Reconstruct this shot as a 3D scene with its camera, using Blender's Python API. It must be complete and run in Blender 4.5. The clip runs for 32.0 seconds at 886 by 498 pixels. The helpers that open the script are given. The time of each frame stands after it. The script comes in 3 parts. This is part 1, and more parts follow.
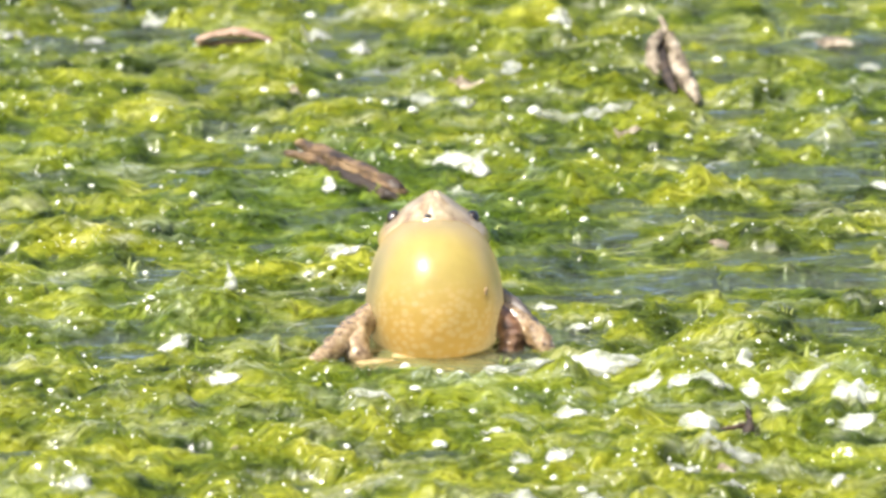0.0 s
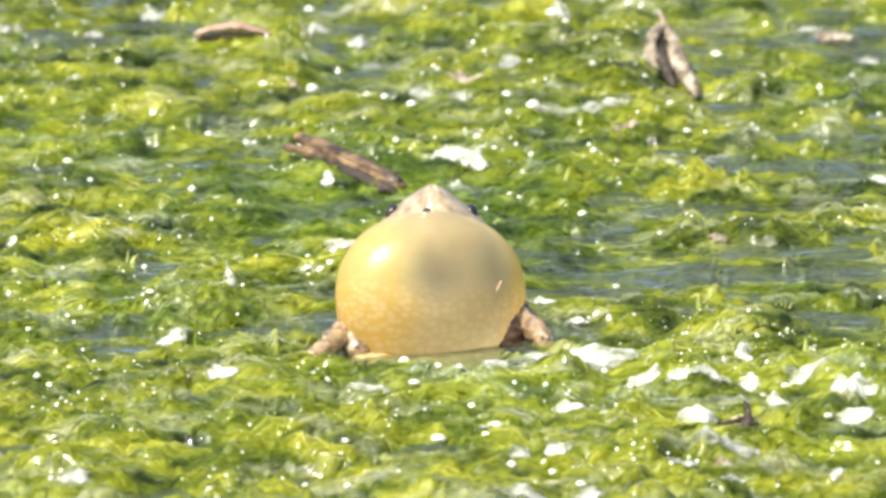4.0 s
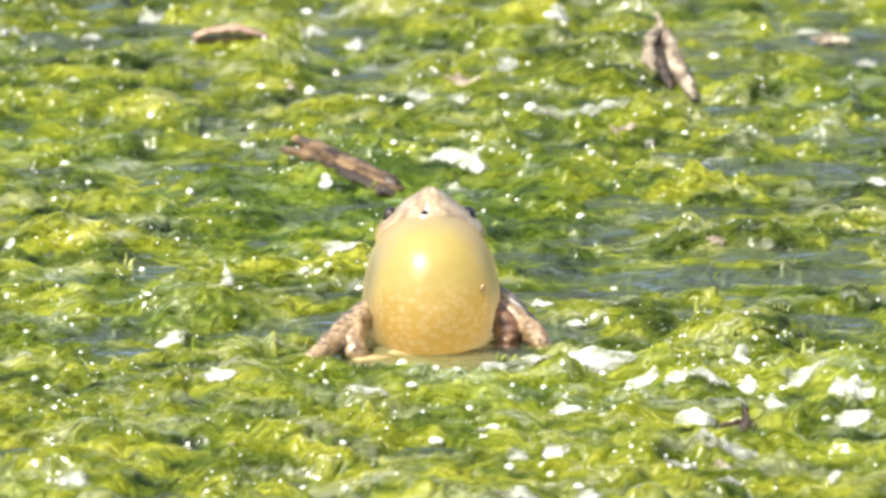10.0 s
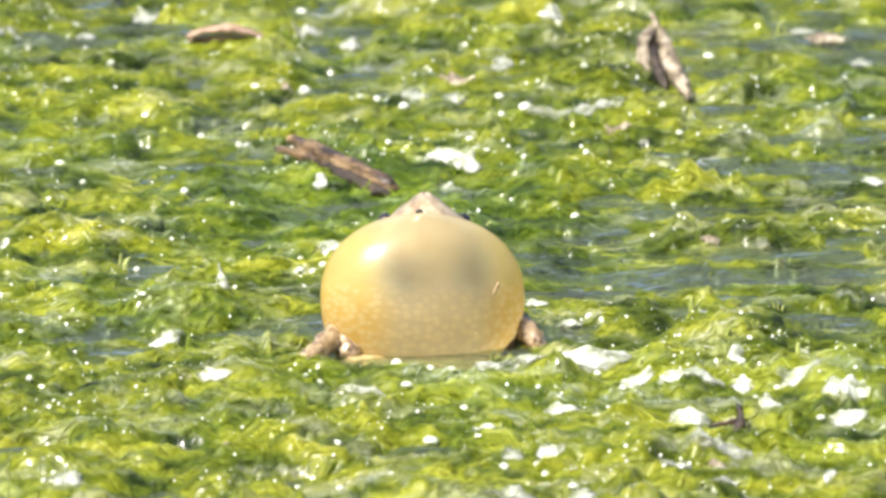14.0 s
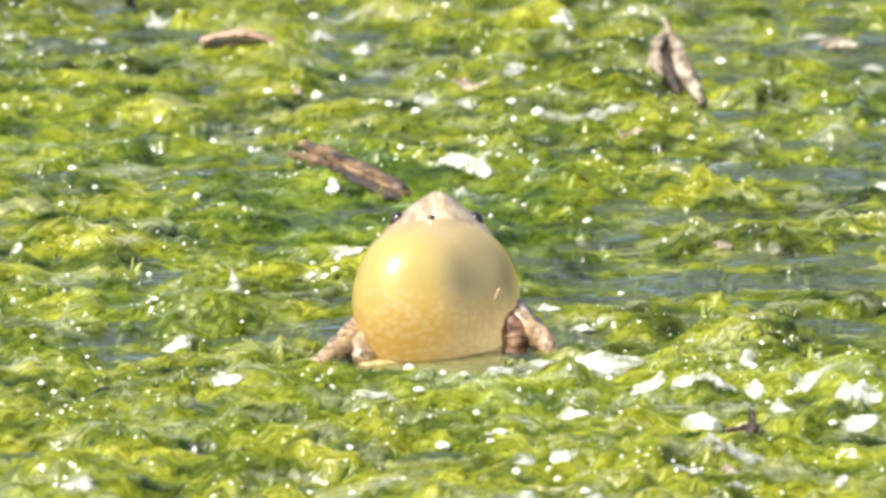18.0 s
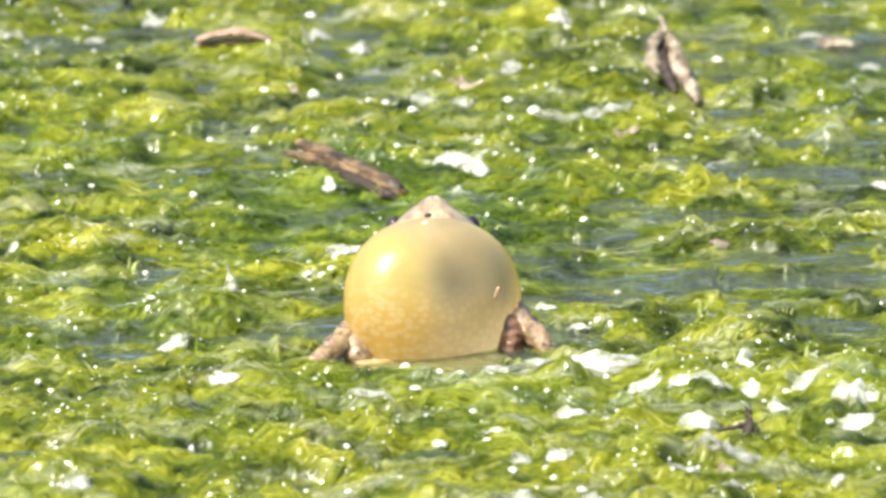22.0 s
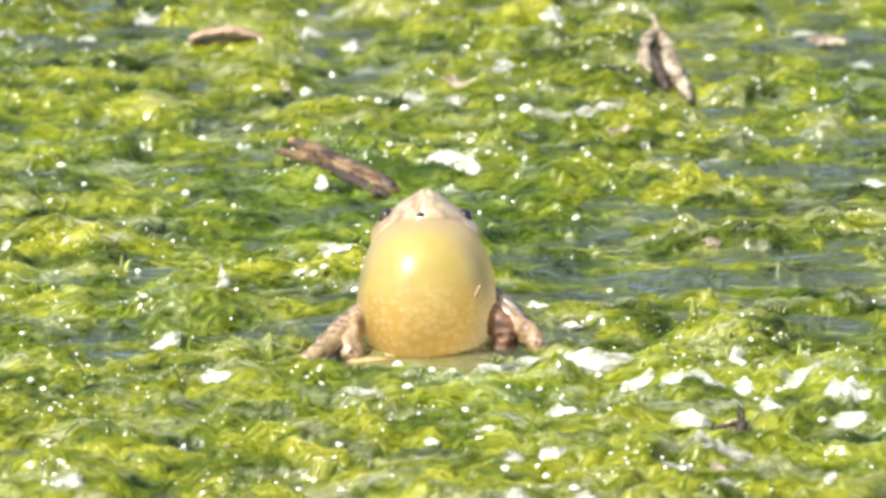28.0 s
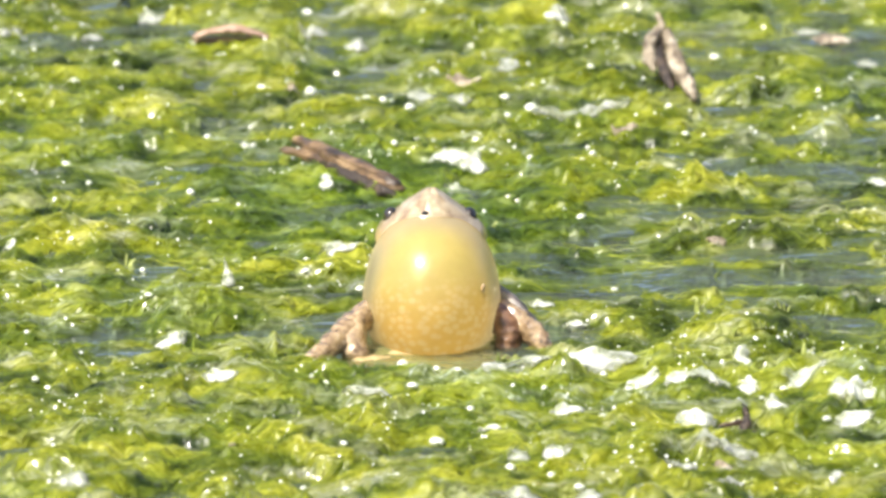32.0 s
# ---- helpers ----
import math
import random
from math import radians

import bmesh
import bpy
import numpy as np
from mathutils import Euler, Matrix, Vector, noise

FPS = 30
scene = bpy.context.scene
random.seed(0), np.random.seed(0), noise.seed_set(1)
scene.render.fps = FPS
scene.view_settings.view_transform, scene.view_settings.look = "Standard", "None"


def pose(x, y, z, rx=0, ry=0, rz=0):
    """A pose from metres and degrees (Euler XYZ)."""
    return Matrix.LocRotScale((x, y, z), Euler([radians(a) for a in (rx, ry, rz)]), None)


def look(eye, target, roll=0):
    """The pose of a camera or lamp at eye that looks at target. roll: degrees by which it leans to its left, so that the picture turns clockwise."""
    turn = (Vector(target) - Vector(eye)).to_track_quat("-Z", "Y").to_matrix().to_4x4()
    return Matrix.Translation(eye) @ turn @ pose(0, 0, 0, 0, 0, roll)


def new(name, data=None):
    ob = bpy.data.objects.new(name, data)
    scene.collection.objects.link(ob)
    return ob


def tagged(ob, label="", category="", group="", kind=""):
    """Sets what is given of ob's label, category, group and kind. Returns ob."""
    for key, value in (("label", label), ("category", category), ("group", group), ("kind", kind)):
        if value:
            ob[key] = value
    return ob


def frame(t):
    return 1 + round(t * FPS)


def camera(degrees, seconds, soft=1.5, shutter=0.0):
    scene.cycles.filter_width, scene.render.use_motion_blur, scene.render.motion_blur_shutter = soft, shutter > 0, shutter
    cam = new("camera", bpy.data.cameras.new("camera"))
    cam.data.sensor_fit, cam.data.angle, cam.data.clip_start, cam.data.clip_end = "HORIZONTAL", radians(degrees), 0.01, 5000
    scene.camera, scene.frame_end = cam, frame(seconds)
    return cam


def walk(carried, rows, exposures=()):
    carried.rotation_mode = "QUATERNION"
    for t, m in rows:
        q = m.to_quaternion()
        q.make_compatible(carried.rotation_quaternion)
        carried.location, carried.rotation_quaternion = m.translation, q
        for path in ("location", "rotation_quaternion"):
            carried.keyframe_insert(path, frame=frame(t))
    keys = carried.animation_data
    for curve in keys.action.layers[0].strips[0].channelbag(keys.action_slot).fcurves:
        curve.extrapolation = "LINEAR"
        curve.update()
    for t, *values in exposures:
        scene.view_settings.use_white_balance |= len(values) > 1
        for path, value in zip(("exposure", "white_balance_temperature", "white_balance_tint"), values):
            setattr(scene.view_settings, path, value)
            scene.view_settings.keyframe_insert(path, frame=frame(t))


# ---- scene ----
# All places below are in millimetres round the frog's chest on the water; MM turns them into metres.
MM = 0.001
STEP = 0.0019137          # degrees of turn for one unit of shake
EYE = (0.0, -2.4 * math.cos(radians(13)), 2.4 * math.sin(radians(13)))

cam = camera(3.0, 32.0, soft=3.2)
cam.data.dof.use_dof = True
cam.data.dof.focus_distance = 2.415
cam.data.dof.aperture_fstop = 74.0

# Seconds, sideways and upward shake of a long lens on a tripod head.
PAN = [
    (0, 0, 0), (0.5, -0.8, -3), (1, -6.9, 0), (1.5, -9.2, 0), (2, 3.1, -7.6), (2.5, -3, -4.6),
    (3, -10.7, -10.7), (3.5, -4.6, -11.5), (5.5, -0.8, -6.2), (6, -3, -9.2), (6.5, 9.2, -10.7), (7, 7.7, -7.6),
    (7.5, 4.6, -4.6), (8, 0, -3.8), (8.5, -9.2, -3), (9, -10.7, 4.6), (9.5, -15.3, -3), (10, -6.2, -6.1),
    (10.5, 3, 7.7), (11, -8.4, 0), (11.5, 6.1, -1.5), (12, -6.1, -2.3), (12.5, -26, -12.2), (13, -13, 0),
    (13.5, -10.7, -9.2), (14, -16.1, -6.9), (14.5, 1.6, 3), (16.5, -9.9, -4.6), (17, -1.5, 0.8), (17.5, 6.1, 0),
    (18, 6.2, 2.3), (18.5, 3, 0), (19, 7.7, -3.1), (19.5, 1.5, 1.6), (20, -1.5, 1.6), (20.5, 0, -1.5),
    (21, 6.1, 0), (21.5, 6.1, 0), (22, 0, 0), (22.5, -3.1, -3), (23, 3.8, 2.3), (23.5, 0, 1.6),
    (24, -12.2, 0), (24.5, -13.8, 0), (25, -24.5, -4.6), (25.5, -20, 1.6), (27.5, -10, -6.2), (28, -13.7, -3),
    (28.5, 1.5, 1.5), (29, 0.8, 0.8), (29.5, -7.7, -3.1), (30, -11.5, -5.4), (30.5, -3.8, -4.6), (31, -3, -6.1),
    (31.5, -3.8, -7.7), (32, -5.3, -5.4),
]

walk(cam, [(t, pose(*EYE, 77 + (199 + dy) * STEP, 0, (dx - 14) * STEP)) for t, dx, dy in PAN])
scene.view_settings.exposure = 0.99

# ---- light ----
SUN = Vector((-0.405, -0.294, 0.872))
world = bpy.data.worlds.new("sky")
scene.world = world
world.use_nodes = True
wn = world.node_tree.nodes
sky = wn.new("ShaderNodeTexSky")
sky.sky_type, sky.sun_disc = "NISHITA", False
sky.dust_density = 5.0
sky.air_density = 0.8
sky.sun_elevation, sky.sun_rotation = radians(60.7), radians(234)
wn["Background"].inputs["Strength"].default_value = 0.11
world.node_tree.links.new(sky.outputs[0], wn["Background"].inputs["Color"])
sun = new("sun", bpy.data.lights.new("sun", "SUN"))
sun.data.energy, sun.data.angle, sun.data.color = 4.6, radians(0.53), (1.0, 0.955, 0.88)
sun.matrix_world = look(SUN * 5, (0, 0, 0))


# ---- materials ----
def material(name):
    m = bpy.data.materials.new(name)
    m.use_nodes = True
    t = m.node_tree
    b = t.nodes["Principled BSDF"]
    return m, t, b


def node(t, kind, **values):
    n = t.nodes.new("ShaderNode" + kind)
    for key, v in values.items():
        n.inputs[key.replace("_", " ")].default_value = v
    return n


def noise_tex(t, scale, detail=4.0, rough=0.55, stretch=(1, 1, 1), space="Object"):
    co = t.nodes.new("ShaderNodeTexCoord")
    mp = node(t, "Mapping", Scale=stretch)
    n = node(t, "TexNoise", Scale=scale, Detail=detail, Roughness=rough)
    t.links.new(co.outputs[space], mp.inputs[0])
    t.links.new(mp.outputs[0], n.inputs["Vector"])
    return n


def ramp(t, source, stops):
    r = t.nodes.new("ShaderNodeValToRGB")
    while len(r.color_ramp.elements) < len(stops):
        r.color_ramp.elements.new(0.5)
    for el, (p, c) in zip(r.color_ramp.elements, stops):
        el.position, el.color = p, (*c, 1)
    t.links.new(source, r.inputs[0])
    return r


def bump(t, b, source, distance, strength=1.0):
    n = node(t, "Bump", Distance=distance, Strength=strength)
    t.links.new(source, n.inputs["Height"])
    t.links.new(n.outputs[0], b.inputs["Normal"])
    return n


def blend(t, fac, a, b, kind="MIX"):
    m = t.nodes.new("ShaderNodeMix")
    m.data_type, m.blend_type = "RGBA", kind
    for sock, v in ((m.inputs[0], fac), (m.inputs[6], a), (m.inputs[7], b)):
        if isinstance(v, (int, float)):
            sock.default_value = v
        elif isinstance(v, tuple):
            sock.default_value = (*v, 1)
        else:
            t.links.new(v, sock)
    return m


def algae_material(name, island):
    """Wet green filamentous algae: patches of dark, grass and yellow green, thin enough to let light through."""
    m, t, b = material(name)
    patches = noise_tex(t, 150, 5, 0.6, (0.55, 0.8, 1))
    fine = noise_tex(t, 420, 4, 0.6, (0.6, 0.7, 1))
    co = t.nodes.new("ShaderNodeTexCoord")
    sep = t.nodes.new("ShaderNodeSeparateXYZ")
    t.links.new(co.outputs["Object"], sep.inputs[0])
    # Drier tops paler; lit crests and shaded creases also put into the tone.
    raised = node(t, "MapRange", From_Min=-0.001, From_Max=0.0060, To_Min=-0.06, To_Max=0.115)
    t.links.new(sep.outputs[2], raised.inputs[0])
    dried_lit = t.nodes.new("ShaderNodeMath")
    t.links.new(patches.outputs[0], dried_lit.inputs[0])
    t.links.new(raised.outputs[0], dried_lit.inputs[1])
    tone = ramp(t, dried_lit.outputs[0], [(0.34, (0.018, 0.036, 0.002)), (0.46, (0.101, 0.139, 0.005)),
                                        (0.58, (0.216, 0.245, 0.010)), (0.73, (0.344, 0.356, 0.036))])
    grain = ramp(t, fine.outputs[0], [(0.30, (0.80, 0.83, 0.78)), (0.48, (0.98, 0.99, 0.97)), (0.70, (1.12, 1.10, 1.25))])
    col = blend(t, 1.0, tone.outputs[0], grain.outputs[0], "MULTIPLY")
    fuzz = noise_tex(t, 1300, 3, 0.6, (1, 0.4, 0.7))
    velvet = ramp(t, fuzz.outputs[0], [(0.32, (0.90, 0.91, 0.88)), (0.5, (1, 1, 1)), (0.7, (1.08, 1.07, 1.12))])
    col = blend(t, 1.0, col.outputs[2], velvet.outputs[0], "MULTIPLY")
    # Pale streaks: sky sheen on the wet film, put into the colour.
    film = noise_tex(t, 200, 4, 0.6, (0.4, 0.8, 1))
    sheen_share = ramp(t, film.outputs[0], [(0.51, (0, 0, 0)), (0.68, (0.55, 0.55, 0.55))])
    col = blend(t, sheen_share.outputs[0], col.outputs[2], (0.38, 0.40, 0.27))
    fresh = noise_tex(t, 26, 3, 0.55, (0.8, 0.7, 0))
    lush = ramp(t, fresh.outputs[0], [(0.40, (1.08, 1.04, 1.0)), (0.52, (1.02, 1.02, 0.97)), (0.64, (0.86, 0.94, 0.85))])
    col = blend(t, 1.0, col.outputs[2], lush.outputs[0], "MULTIPLY")
    # Deeper green growth, also darkened to stand in for shade below the stick.
    offset = node(t, "VectorMath")
    offset.operation = "SUBTRACT"
    offset.inputs[1].default_value = (-0.008, 0.098, 0)
    t.links.new(co.outputs["Object"], offset.inputs[0])
    scaled = node(t, "VectorMath")
    scaled.operation = "MULTIPLY"
    scaled.inputs[1].default_value = (1 / 0.040, 1 / 0.046, 0)
    t.links.new(offset.outputs[0], scaled.inputs[0])
    away = node(t, "VectorMath")
    away.operation = "LENGTH"
    t.links.new(scaled.outputs[0], away.inputs[0])
    rim = t.nodes.new("ShaderNodeMath")
    rim.operation = "MULTIPLY_ADD"
    rim.inputs[1].default_value = 1.6
    t.links.new(patches.outputs[0], rim.inputs[0])
    t.links.new(away.outputs["Value"], rim.inputs[2])
    shaded_green = node(t, "MapRange", From_Min=1.25, From_Max=2.0, To_Min=0.8, To_Max=0.0)
    t.links.new(rim.outputs[0], shaded_green.inputs[0])
    deep_green = blend(t, 1.0, col.outputs[2], (0.58, 0.76, 0.45), "MULTIPLY")
    col = blend(t, shaded_green.outputs[0], col.outputs[2], deep_green.outputs[2])
    if island:
        geo = t.nodes.new("ShaderNodeNewGeometry")
        tint = ramp(t, geo.outputs["Random Per Island"], [(0.0, (0.58, 0.64, 0.45)), (0.35, (1.0, 1.06, 0.85)),
                                                          (0.65, (1.32, 1.3, 1.5)), (0.85, (1.7, 1.65, 2.8)), (1.0, (2.2, 2.1, 5.5))])
        col = blend(t, 1.0, col.outputs[2], tint.outputs[0], "MULTIPLY")
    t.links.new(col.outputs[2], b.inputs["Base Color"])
    b.inputs["Roughness"].default_value = 0.42
    b.inputs["IOR"].default_value = 1.38
    b.inputs["Coat Weight"].default_value = 0.9
    b.inputs["Coat Roughness"].default_value = 0.18
    b.inputs["Coat IOR"].default_value = 1.36
    bump(t, b, fine.outputs[0], 0.0005, 0.3)
    glow = node(t, "BsdfTranslucent")
    t.links.new(col.outputs[2], glow.inputs["Color"])
    mix = node(t, "MixShader", Fac=0.4 if island else 0.32)
    t.links.new(b.outputs[0], mix.inputs[1])
    t.links.new(glow.outputs[0], mix.inputs[2])
    if island:
        clear = node(t, "BsdfTransparent", Color=(0.9, 1.0, 0.7, 1))
        thin = node(t, "MixShader", Fac=0.12)
        t.links.new(mix.outputs[0], thin.inputs[1])
        t.links.new(clear.outputs[0], thin.inputs[2])
        mix = thin
    t.links.new(mix.outputs[0], t.nodes["Material Output"].inputs["Surface"])
    return m


def water_material():
    """Pond water, faintly cloudy: it lets the sunken algae show and mirrors the sky on small ripples."""
    m, t, b = material("pond_water")
    t.nodes.remove(b)
    ripple = noise_tex(t, 190, 3, 0.55, (0.35, 1.1, 1))
    through_it = node(t, "BsdfTransparent", Color=(0.60, 0.68, 0.52, 1))
    haze = node(t, "BsdfDiffuse", Color=(0.22, 0.26, 0.19, 1))
    cloudy = node(t, "MixShader", Fac=0.14)
    gloss = node(t, "BsdfGlossy", Color=(1.0, 1.0, 0.92, 1), Roughness=0.05)
    fres = node(t, "Fresnel", IOR=1.333)
    bp = node(t, "Bump", Distance=0.0028, Strength=1.0)
    t.links.new(ripple.outputs[0], bp.inputs["Height"])
    t.links.new(bp.outputs[0], gloss.inputs["Normal"])
    t.links.new(bp.outputs[0], fres.inputs["Normal"])
    t.links.new(through_it.outputs[0], cloudy.inputs[1])
    t.links.new(haze.outputs[0], cloudy.inputs[2])
    mix = node(t, "MixShader")
    t.links.new(fres.outputs[0], mix.inputs[0])
    t.links.new(cloudy.outputs[0], mix.inputs[1])
    t.links.new(gloss.outputs[0], mix.inputs[2])
    t.links.new(mix.outputs[0], t.nodes["Material Output"].inputs["Surface"])
    return m


def speckled(name, stops, scale, rough, relief, coat=0.0, stretch=(1, 1, 1), detail=5.0):
    m, t, b = material(name)
    n = noise_tex(t, scale, detail, 0.6, stretch)
    r = ramp(t, n.outputs[0], stops)
    t.links.new(r.outputs[0], b.inputs["Base Color"])
    b.inputs["Roughness"].default_value = rough
    b.inputs["Coat Weight"].default_value = coat
    b.inputs["Coat Roughness"].default_value = 0.08
    bump(t, b, noise_tex(t, scale * 3, 5, 0.6, stretch).outputs[0], relief, 0.8)
    return m


def sac_material():
    """Thin yellow throat skin: thick and yellow at its ends, thin and see-through on its broad faces, with pale warts
    below. The shade of the body behind is painted into the colour.
    """
    m, t, b = material("throat_skin")
    co = t.nodes.new("ShaderNodeTexCoord")
    sep = t.nodes.new("ShaderNodeSeparateXYZ")
    t.links.new(co.outputs["Object"], sep.inputs[0])

    def band(source, lo, hi, a, z):
        r = node(t, "MapRange", From_Min=lo, From_Max=hi, To_Min=a, To_Max=z)
        r.interpolation_type = "SMOOTHSTEP"
        t.links.new(source, r.inputs[0])
        return r.outputs[0]

    def math_node(op, x, y=None):
        n = t.nodes.new("ShaderNodeMath")
        n.operation = op
        if op == "MULTIPLY_ADD":
            n.inputs[2].default_value = 0.12
        for sock, v in zip(n.inputs, (x, y)):
            if isinstance(v, (int, float)):
                sock.default_value = v
            elif v is not None:
                t.links.new(v, sock)
        return n.outputs[0]

    face = math_node("ABSOLUTE", sep.outputs[1])
    thin = band(math_node("ABSOLUTE", sep.outputs[0]), 0.0045, 0.0115, 1.0, 0.0)
    lower = band(sep.outputs[2], -0.0020, 0.0040, 1.0, 0.0)
    warm = ramp(t, band(sep.outputs[2], -0.007, 0.006, 0.0, 1.0), [(0.0, (0.74, 0.46, 0.115)), (0.45, (0.64, 0.50, 0.155)), (1.0, (0.51, 0.445, 0.15))])
    pale = blend(t, math_node("MULTIPLY", thin, 0.78), warm.outputs[0], (0.50, 0.45, 0.33))
    mp = node(t, "Mapping", Scale=(0.84, 0.84, 1.18))
    t.links.new(co.outputs["Object"], mp.inputs[0])
    cells = node(t, "TexVoronoi", Scale=880.0, Randomness=0.8)
    t.links.new(mp.outputs[0], cells.inputs["Vector"])
    wart = math_node("MULTIPLY", band(cells.outputs["Distance"], 0.22, 0.66, 1.0, 0.0), lower)
    col = blend(t, math_node("MULTIPLY", wart, 0.45), pale.outputs[2], (0.92, 0.74, 0.40))
    # Grey patches: shade of the body behind the skin, painted into the colour.
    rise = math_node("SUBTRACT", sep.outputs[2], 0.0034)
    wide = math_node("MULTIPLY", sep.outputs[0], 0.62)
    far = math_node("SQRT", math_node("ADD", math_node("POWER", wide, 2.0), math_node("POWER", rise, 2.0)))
    body_dim = math_node("MULTIPLY", band(far, 0.0010, 0.0085, 1.0, 0.0), thin)
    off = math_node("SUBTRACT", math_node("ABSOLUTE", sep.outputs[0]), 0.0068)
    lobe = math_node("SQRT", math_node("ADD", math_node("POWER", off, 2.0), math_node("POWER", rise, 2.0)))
    body_shade = math_node("MULTIPLY", band(lobe, 0.0002, 0.0072, 1.0, 0.0), math_node("MULTIPLY", thin, band(face, 0.005, 0.0092, 0.0, 1.0)))
    col = blend(t, math_node("MULTIPLY", body_dim, 0.5), col.outputs[2], (0.46, 0.40, 0.22))
    col = blend(t, math_node("MULTIPLY", body_shade, 0.6), col.outputs[2], (0.20, 0.22, 0.19))
    mottle = ramp(t, noise_tex(t, 330, 4, 0.6).outputs[0], [(0.3, (0.84, 0.82, 0.78)), (0.5, (1.0, 1.0, 1.0)), (0.75, (1.14, 1.14, 1.2))])
    col = blend(t, 1.0, col.outputs[2], mottle.outputs[0], "MULTIPLY")
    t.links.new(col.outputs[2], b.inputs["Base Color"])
    b.inputs["Roughness"].default_value = 0.35
    b.inputs["Coat Weight"].default_value = 1.0
    b.inputs["Coat IOR"].default_value = 1.8
    b.inputs["Coat Roughness"].default_value = 0.14
    b.inputs["Subsurface Weight"].default_value = 0.3
    b.inputs["Subsurface Radius"].default_value = (1.0, 0.85, 0.6)
    b.inputs["Subsurface Scale"].default_value = 0.006
    bump(t, b, wart, 0.00010, 0.8)
    taut = node(t, "Bump", Distance=0.0004, Strength=0.4)
    t.links.new(noise_tex(t, 300, 2, 0.5).outputs[0], taut.inputs["Height"])
    t.links.new(taut.outputs[0], b.inputs["Coat Normal"])
    glow = node(t, "BsdfTranslucent")
    lit = blend(t, thin, (0.90, 0.76, 0.31), (0.88, 0.82, 0.64))
    lit = blend(t, math_node("MULTIPLY", lower, band(thin, 0.0, 1.0, 0.55, 0.15)), lit.outputs[2], (0.96, 0.66, 0.26))
    lit = blend(t, math_node("MULTIPLY", wart, 0.6), lit.outputs[2], (1.0, 0.90, 0.62))
    lit = blend(t, math_node("MULTIPLY", body_shade, 0.6), lit.outputs[2], (0.32, 0.35, 0.31))
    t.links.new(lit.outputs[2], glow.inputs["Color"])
    mix = node(t, "MixShader")
    t.links.new(band(sep.outputs[2], -0.004, 0.004, 0.68, 0.56), mix.inputs[0])
    t.links.new(b.outputs[0], mix.inputs[1])
    t.links.new(glow.outputs[0], mix.inputs[2])
    clear = node(t, "BsdfTransparent", Color=(1.0, 0.95, 0.78, 1))
    sheer = node(t, "MixShader")
    upper = band(sep.outputs[2], -0.003, 0.003, 0.08, 0.42)
    t.links.new(math_node("MULTIPLY", upper, math_node("MULTIPLY_ADD", thin, 0.7)), sheer.inputs[0])
    t.links.new(mix.outputs[0], sheer.inputs[1])
    t.links.new(clear.outputs[0], sheer.inputs[2])
    t.links.new(sheer.outputs[0], t.nodes["Material Output"].inputs["Surface"])
    return m


def bleached_material(name="bleached_algae", dim=1.0):
    """Bleached algae film: white and dense in the middle, thin and ragged towards its rim."""
    m, t, b = material(name)
    grain = noise_tex(t, 420, 5, 0.65, (0.55, 0.8, 1))
    col = ramp(t, grain.outputs[0], [(p, tuple(dim * v for v in c)) for p, c in ((0.30, (0.24, 0.29, 0.10)), (0.44, (0.42, 0.46, 0.30)), (0.56, (0.58, 0.61, 0.52)), (0.72, (0.74, 0.75, 0.70)))])
    t.links.new(col.outputs[0], b.inputs["Base Color"])
    b.inputs["Roughness"].default_value = 0.3
    b.inputs["Coat Weight"].default_value = 0.5
    b.inputs["Coat Roughness"].default_value = 0.15
    bump(t, b, noise_tex(t, 900, 5, 0.6).outputs[0], 0.0004, 0.8)
    co = t.nodes.new("ShaderNodeTexCoord")
    mp = node(t, "Mapping", Location=(-1, -1, -1), Scale=(2, 2, 2))
    t.links.new(co.outputs["Generated"], mp.inputs[0])
    flat_xy = node(t, "VectorMath")
    flat_xy.operation = "MULTIPLY"
    flat_xy.inputs[1].default_value = (1, 1, 0)
    t.links.new(mp.outputs[0], flat_xy.inputs[0])
    size = t.nodes.new("ShaderNodeVectorMath")
    size.operation = "LENGTH"
    t.links.new(flat_xy.outputs[0], size.inputs[0])
    ragged = t.nodes.new("ShaderNodeMath")
    ragged.operation = "MULTIPLY_ADD"
    t.links.new(grain.outputs[0], ragged.inputs[0])
    ragged.inputs[1].default_value = -2.4
    t.links.new(size.outputs["Value"], ragged.inputs[2])
    alpha = node(t, "MapRange", From_Min=-0.72, From_Max=0.02, To_Min=1.0, To_Max=0.0)
    t.links.new(ragged.outputs[0], alpha.inputs[0])
    t.links.new(alpha.outputs[0], b.inputs["Alpha"])
    return m


def bubble_material():
    """Thin wet film over trapped gas: pale green, with a broad bright glint."""
    m, t, b = material("bubble_film")
    tone = ramp(t, noise_tex(t, 500, 3, 0.6).outputs[0], [(0.35, (0.38, 0.43, 0.28)), (0.6, (0.68, 0.70, 0.60))])
    t.links.new(tone.outputs[0], b.inputs["Base Color"])
    b.inputs["Roughness"].default_value = 0.35
    b.inputs["IOR"].default_value = 1.8
    b.inputs["Coat Weight"].default_value = 1.0
    b.inputs["Coat IOR"].default_value = 1.8
    b.inputs["Coat Roughness"].default_value = 0.3
    return m


def head_material():
    """Cream snout skin that turns into the yellow skin of the throat below the jaw."""
    m, t, b = material("head_skin")
    co = t.nodes.new("ShaderNodeTexCoord")
    sep = t.nodes.new("ShaderNodeSeparateXYZ")
    t.links.new(co.outputs["Object"], sep.inputs[0])
    tilt = node(t, "Math", Value=0.0)
    tilt.operation = "MULTIPLY_ADD"
